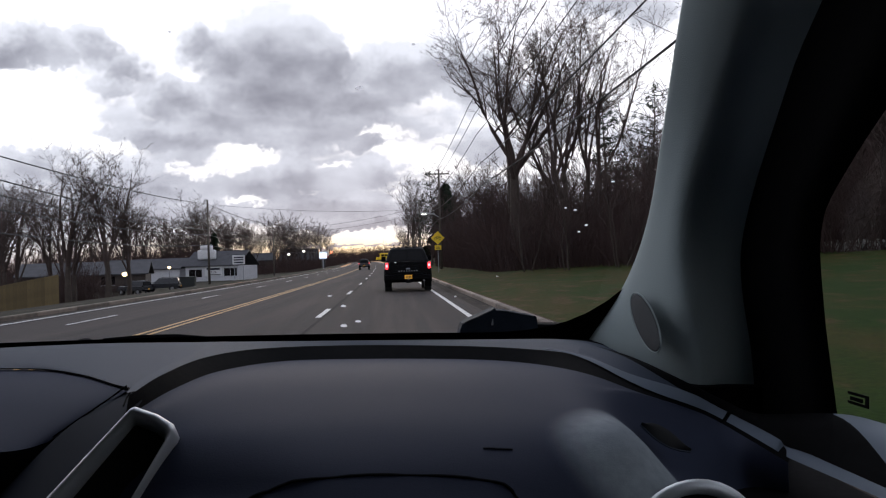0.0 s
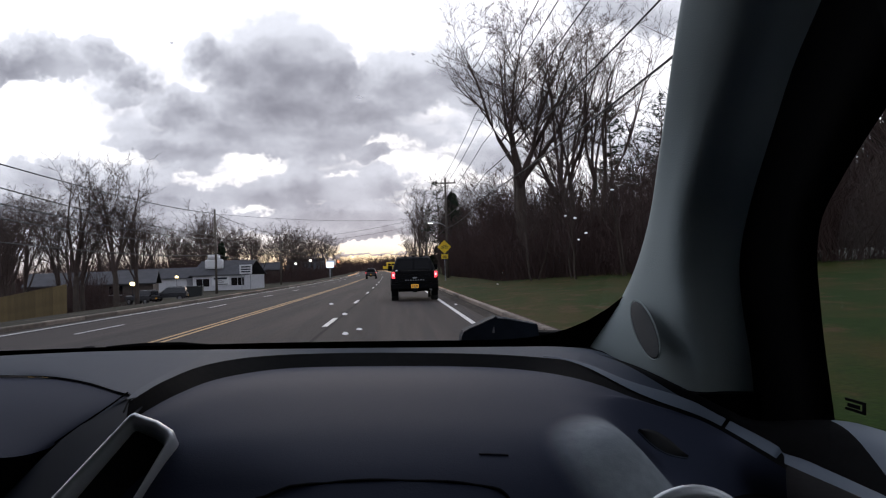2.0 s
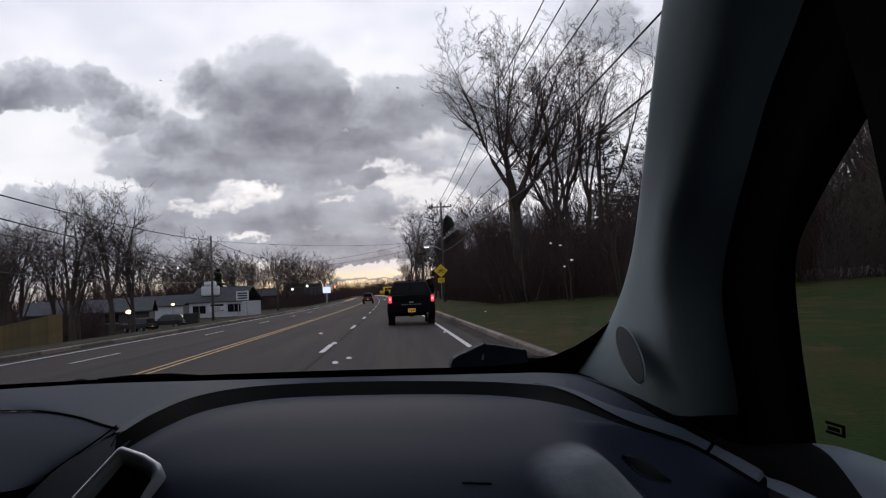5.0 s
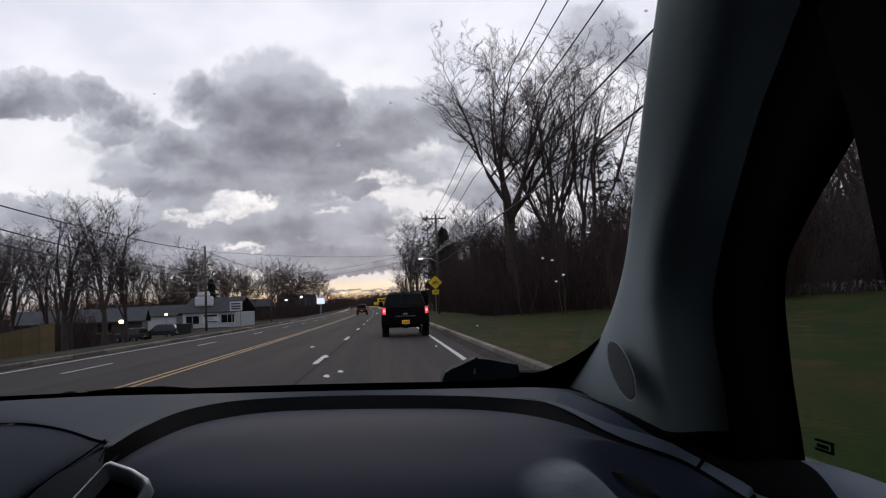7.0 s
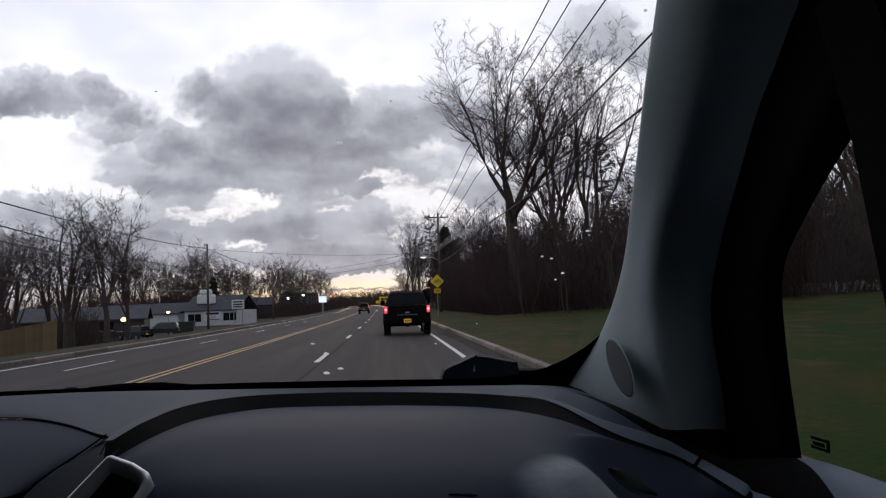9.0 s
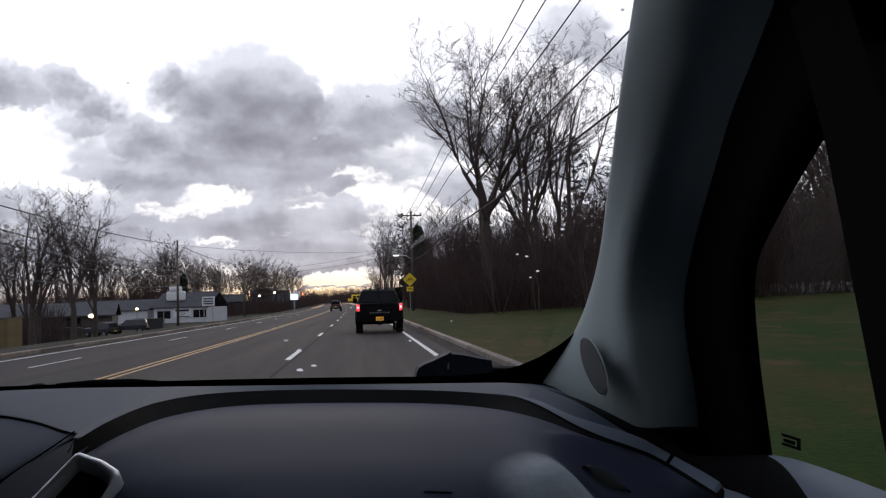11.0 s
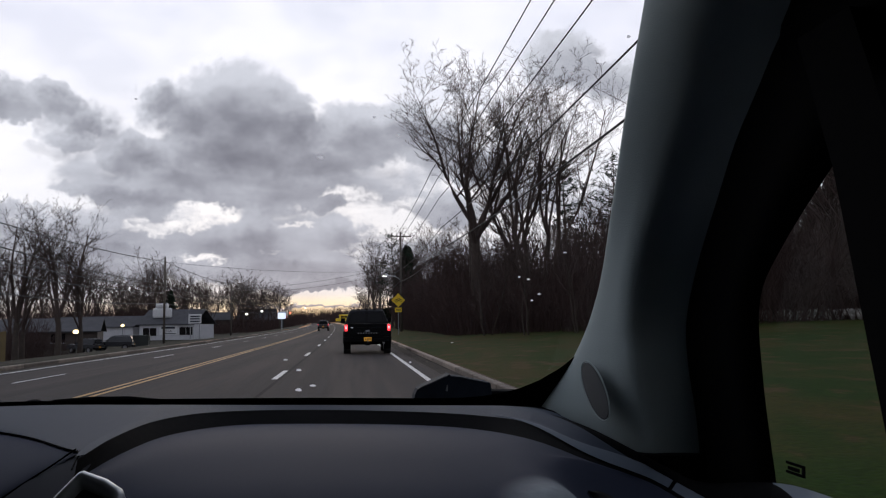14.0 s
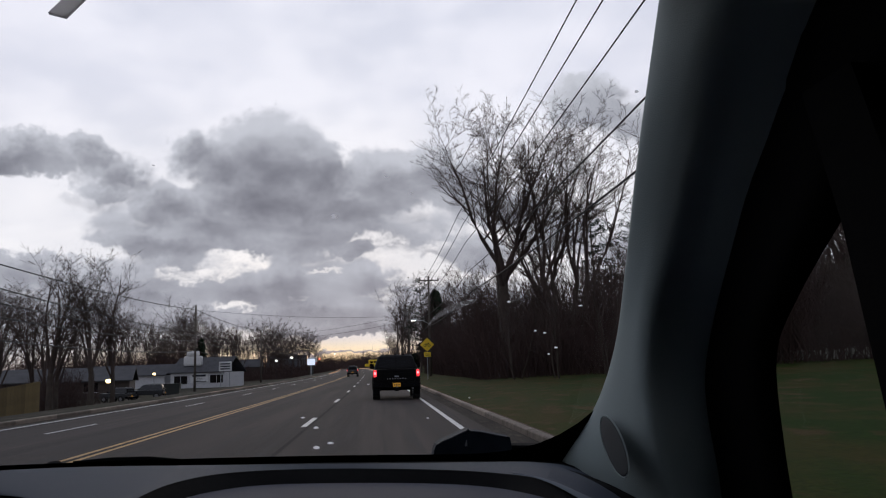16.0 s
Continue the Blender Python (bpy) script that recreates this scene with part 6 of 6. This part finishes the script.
for k in range(4):
    bm = bmesh.new()
    bmesh.ops.create_icosphere(bm, subdivisions=1, radius=1.0)
    for v in bm.verts:
        v.co *= 0.8 + 0.35 * noise.noise(v.co * 1.3 + Vector((k * 7, 0, 0)))
    me = bpy.data.meshes.new("stone")
    bm.to_mesh(me)
    bm.free()
    me.materials.append(M["stone"])
    stones.append(me)
for i in range(220):
    s = new("stone", stones[i % 4])
    s.parent = wall
    y = 8 + 0.13 * i
    s.matrix_world = Matrix.Translation(on(17.5 + rng.gauss(0, 0.15), y, 0.1 + 0.16 * (i % 2))) @ pose(0, 0, 0, rng.uniform(0, 360), rng.uniform(0, 360), rng.uniform(0, 360)) @ Matrix.Diagonal((rng.uniform(0.16, 0.30), 0.18, 0.13, 1))

# ---- along the road ahead ----
green = thing("guide_sign", "green guide sign with white lettering on a post", "road sign", at=Matrix.Translation(on(5.6, 232)))
part("post", boxed((-0.05, -0.03, -0.3), (0.05, 0.03, 4.1), 0.005), "steel", green)
gp = part("panel", boxed((-0.95, -0.05, 2.9), (0.95, -0.035, 4.2), 0.005), "sign_green", green)
for body, z in (("Lake St", 3.68), ("500 FEET", 3.12)):
    cu = bpy.data.curves.new("lettering", "FONT")
    cu.body, cu.size, cu.align_x, cu.extrude = body, 0.48, "CENTER", 0.004
    cu.materials.append(M["sign_white"])
    tx = new("lettering", cu)
    tx.parent = gp
    tx.matrix_local = pose(0, -0.058, z, 90, 0, 0)


def cone(x, y):
    t = thing("traffic_cone", "orange traffic cone with a white band by the drive", "traffic cone", "traffic cones", Matrix.Translation(on(x, y)))
    part("base", boxed((-0.18, -0.18, 0), (0.18, 0.18, 0.04), 0.01), "cone_orange", t)
    part("body", rod((0, 0, 0.04), (0, 0, 0.72), 0.13, 0.03, 16), "cone_orange", t, smooth=True)
    part("band", rod((0, 0, 0.42), (0, 0, 0.54), 0.083, 0.064, 16), "sign_white", t, "white band", smooth=True)


cone(7.4, 55)
bus = thing("school_bus", "yellow school bus far ahead at the side road", "bus", at=Matrix.Translation(on(10.0, 278)) @ pose(0, 0, 0, 0, 0, 80))
part("body", boxed((-1.2, 0, 0.7), (1.2, 9.5, 3.0), 0.2), "sign_yellow", bus)
part("bonnet", boxed((-1.0, 9.4, 0.7), (1.0, 10.8, 1.7), 0.15), "sign_yellow", bus)
for sx in (-1.215, 1.205):
    for k in range(7):
        part("window", boxed((sx, 0.7 + 1.2 * k, 1.9), (sx + 0.01, 1.7 + 1.2 * k, 2.55)), "dark_glass", bus)
for y in (2.2, 8.6):
    for x in (-1.0, 1.0):
        part("wheel", rod((x - 0.14, y, 0.48), (x + 0.14, y, 0.48), 0.48, 0.48, 18), "tyre", bus)
plaza = thing("plaza_sign", "white sign with a red lower band on a dark post", "sign", at=Matrix.Translation(on(-17, 247)))
part("post", boxed((-0.35, -0.2, -0.3), (0.35, 0.2, 3.4), 0.02), "sign_black", plaza)
pb = part("board", boxed((-1.4, -0.22, 3.2), (1.4, 0.22, 5.2), 0.04), "sign_white", plaza)
part("red_band", boxed((-1.4, -0.235, 3.2), (1.4, -0.22, 3.7)), "lamp_off_red", pb)
for k in range(2):
    part("sign_bar", boxed((-1.0, -0.24, 4.1 + 0.5 * k), (1.0, -0.225, 4.3 + 0.5 * k)), "dash_dark", pb)

# guard rail beyond the far drive
rail = thing("guard_rail", "weathered pale guard rail on dark posts beside the road", "guard rail")
for i in range(20):
    y = 176 + 3.0 * i
    a, b = on(4.6, y), on(4.6, y + 3.0)
    part("post", boxed((a.x - 0.08, y - 0.08, a.z - 0.3), (a.x + 0.08, y + 0.08, a.z + 0.72), 0.01), "pole", rail)
    part("beam", tube([(a.x - 0.12, y, a.z + 0.58), (b.x - 0.12, y + 3.0, b.z + 0.58)], 0.11, 6), "steel", rail)

far_house = building("white_house", "two-storey white house with grey shutters behind the trees", 20, 150, -8, 11, 8, 5.6, 8.2, "siding", ((-3.0, 3.6, 1.2, 1.4), (0.0, 3.6, 1.2, 1.4), (3.0, 3.6, 1.2, 1.4), (-3.0, 0.9, 1.6, 1.5), (3.0, 0.9, 1.6, 1.5)))
bank = building("brick_bank", "low brown brick bank with a grey roof", -44, 262, 8, 20, 12, 4.0, 6.5, "brick", ((-6, 1.0, 1.8, 1.8), (-2, 1.0, 1.8, 1.8), (2, 1.0, 1.8, 1.8), (6, 1.0, 1.8, 1.8)))
store = building("gabled_store", "brown store with a steep dark gabled roof", -30, 312, 5, 14, 10, 3.6, 8.0, "brick", ((-4, 0.8, 2.2, 1.9), (0, 0.8, 2.2, 1.9), (4, 0.8, 2.2, 1.9)))

# what the car has already passed
motel = building("motel", "long low motel with a faded pink roof and a porch", 27, -52, 62, 26, 8, 2.9, 5.0, "siding", [(-10.5 + 3.5 * k, 1.0, 1.5, 1.2) for k in range(7)])
for o in motel.children:
    if o.name.startswith("roof"):
        o.data.materials[0] = M["roof_pink"]
        tagged(o, "faded pink roof")
for k in range(8):
    part("porch_post", boxed((-12.2 + 3.5 * k, -1.7, 0), (-12.08 + 3.5 * k, -1.58, 2.75)), "siding", motel)
part("porch_roof", boxed((-13.2, -1.9, 2.72), (13.2, 0.1, 2.86), 0.02), "roof_pink", motel, "faded pink porch roof")
msign = thing("motel_sign", "white motel sign with dark letters on a post", "sign", at=Matrix.Translation(on(9.0, -29)))
part("post", boxed((-0.12, -0.12, -0.3), (0.12, 0.12, 3.3), 0.01), "steel", msign)
mb = part("board", boxed((-1.35, -0.12, 3.2), (1.35, 0.12, 4.5), 0.03), "sign_white", msign)
part("sign_bar", boxed((-0.9, -0.135, 4.12), (0.9, -0.12, 4.3)), "dash_dark", mb)
cu = bpy.data.curves.new("lettering", "FONT")
cu.body, cu.size, cu.align_x, cu.extrude = "MOTEL", 0.72, "CENTER", 0.004
cu.materials.append(M["lamp_off_red"])
tx = new("lettering", cu)
tx.parent = mb
tx.matrix_local = pose(0, -0.13, 3.38, 90, 0, 0)
barrier = thing("blue_barrier", "faded blue plank barrier beside the motel drive", "barrier", at=Matrix.Translation(on(9.5, -24)))
for k in range(4):
    part("plank", boxed((-2.4, -0.03, 0.12 + 0.24 * k), (2.4, 0.03, 0.33 + 0.24 * k), 0.01), "blue_paint", barrier)
for x in (-2.2, 0.0, 2.2):
    part("post", boxed((x - 0.06, 0.03, -0.2), (x + 0.06, 0.13, 1.12), 0.01), "blue_paint", barrier)
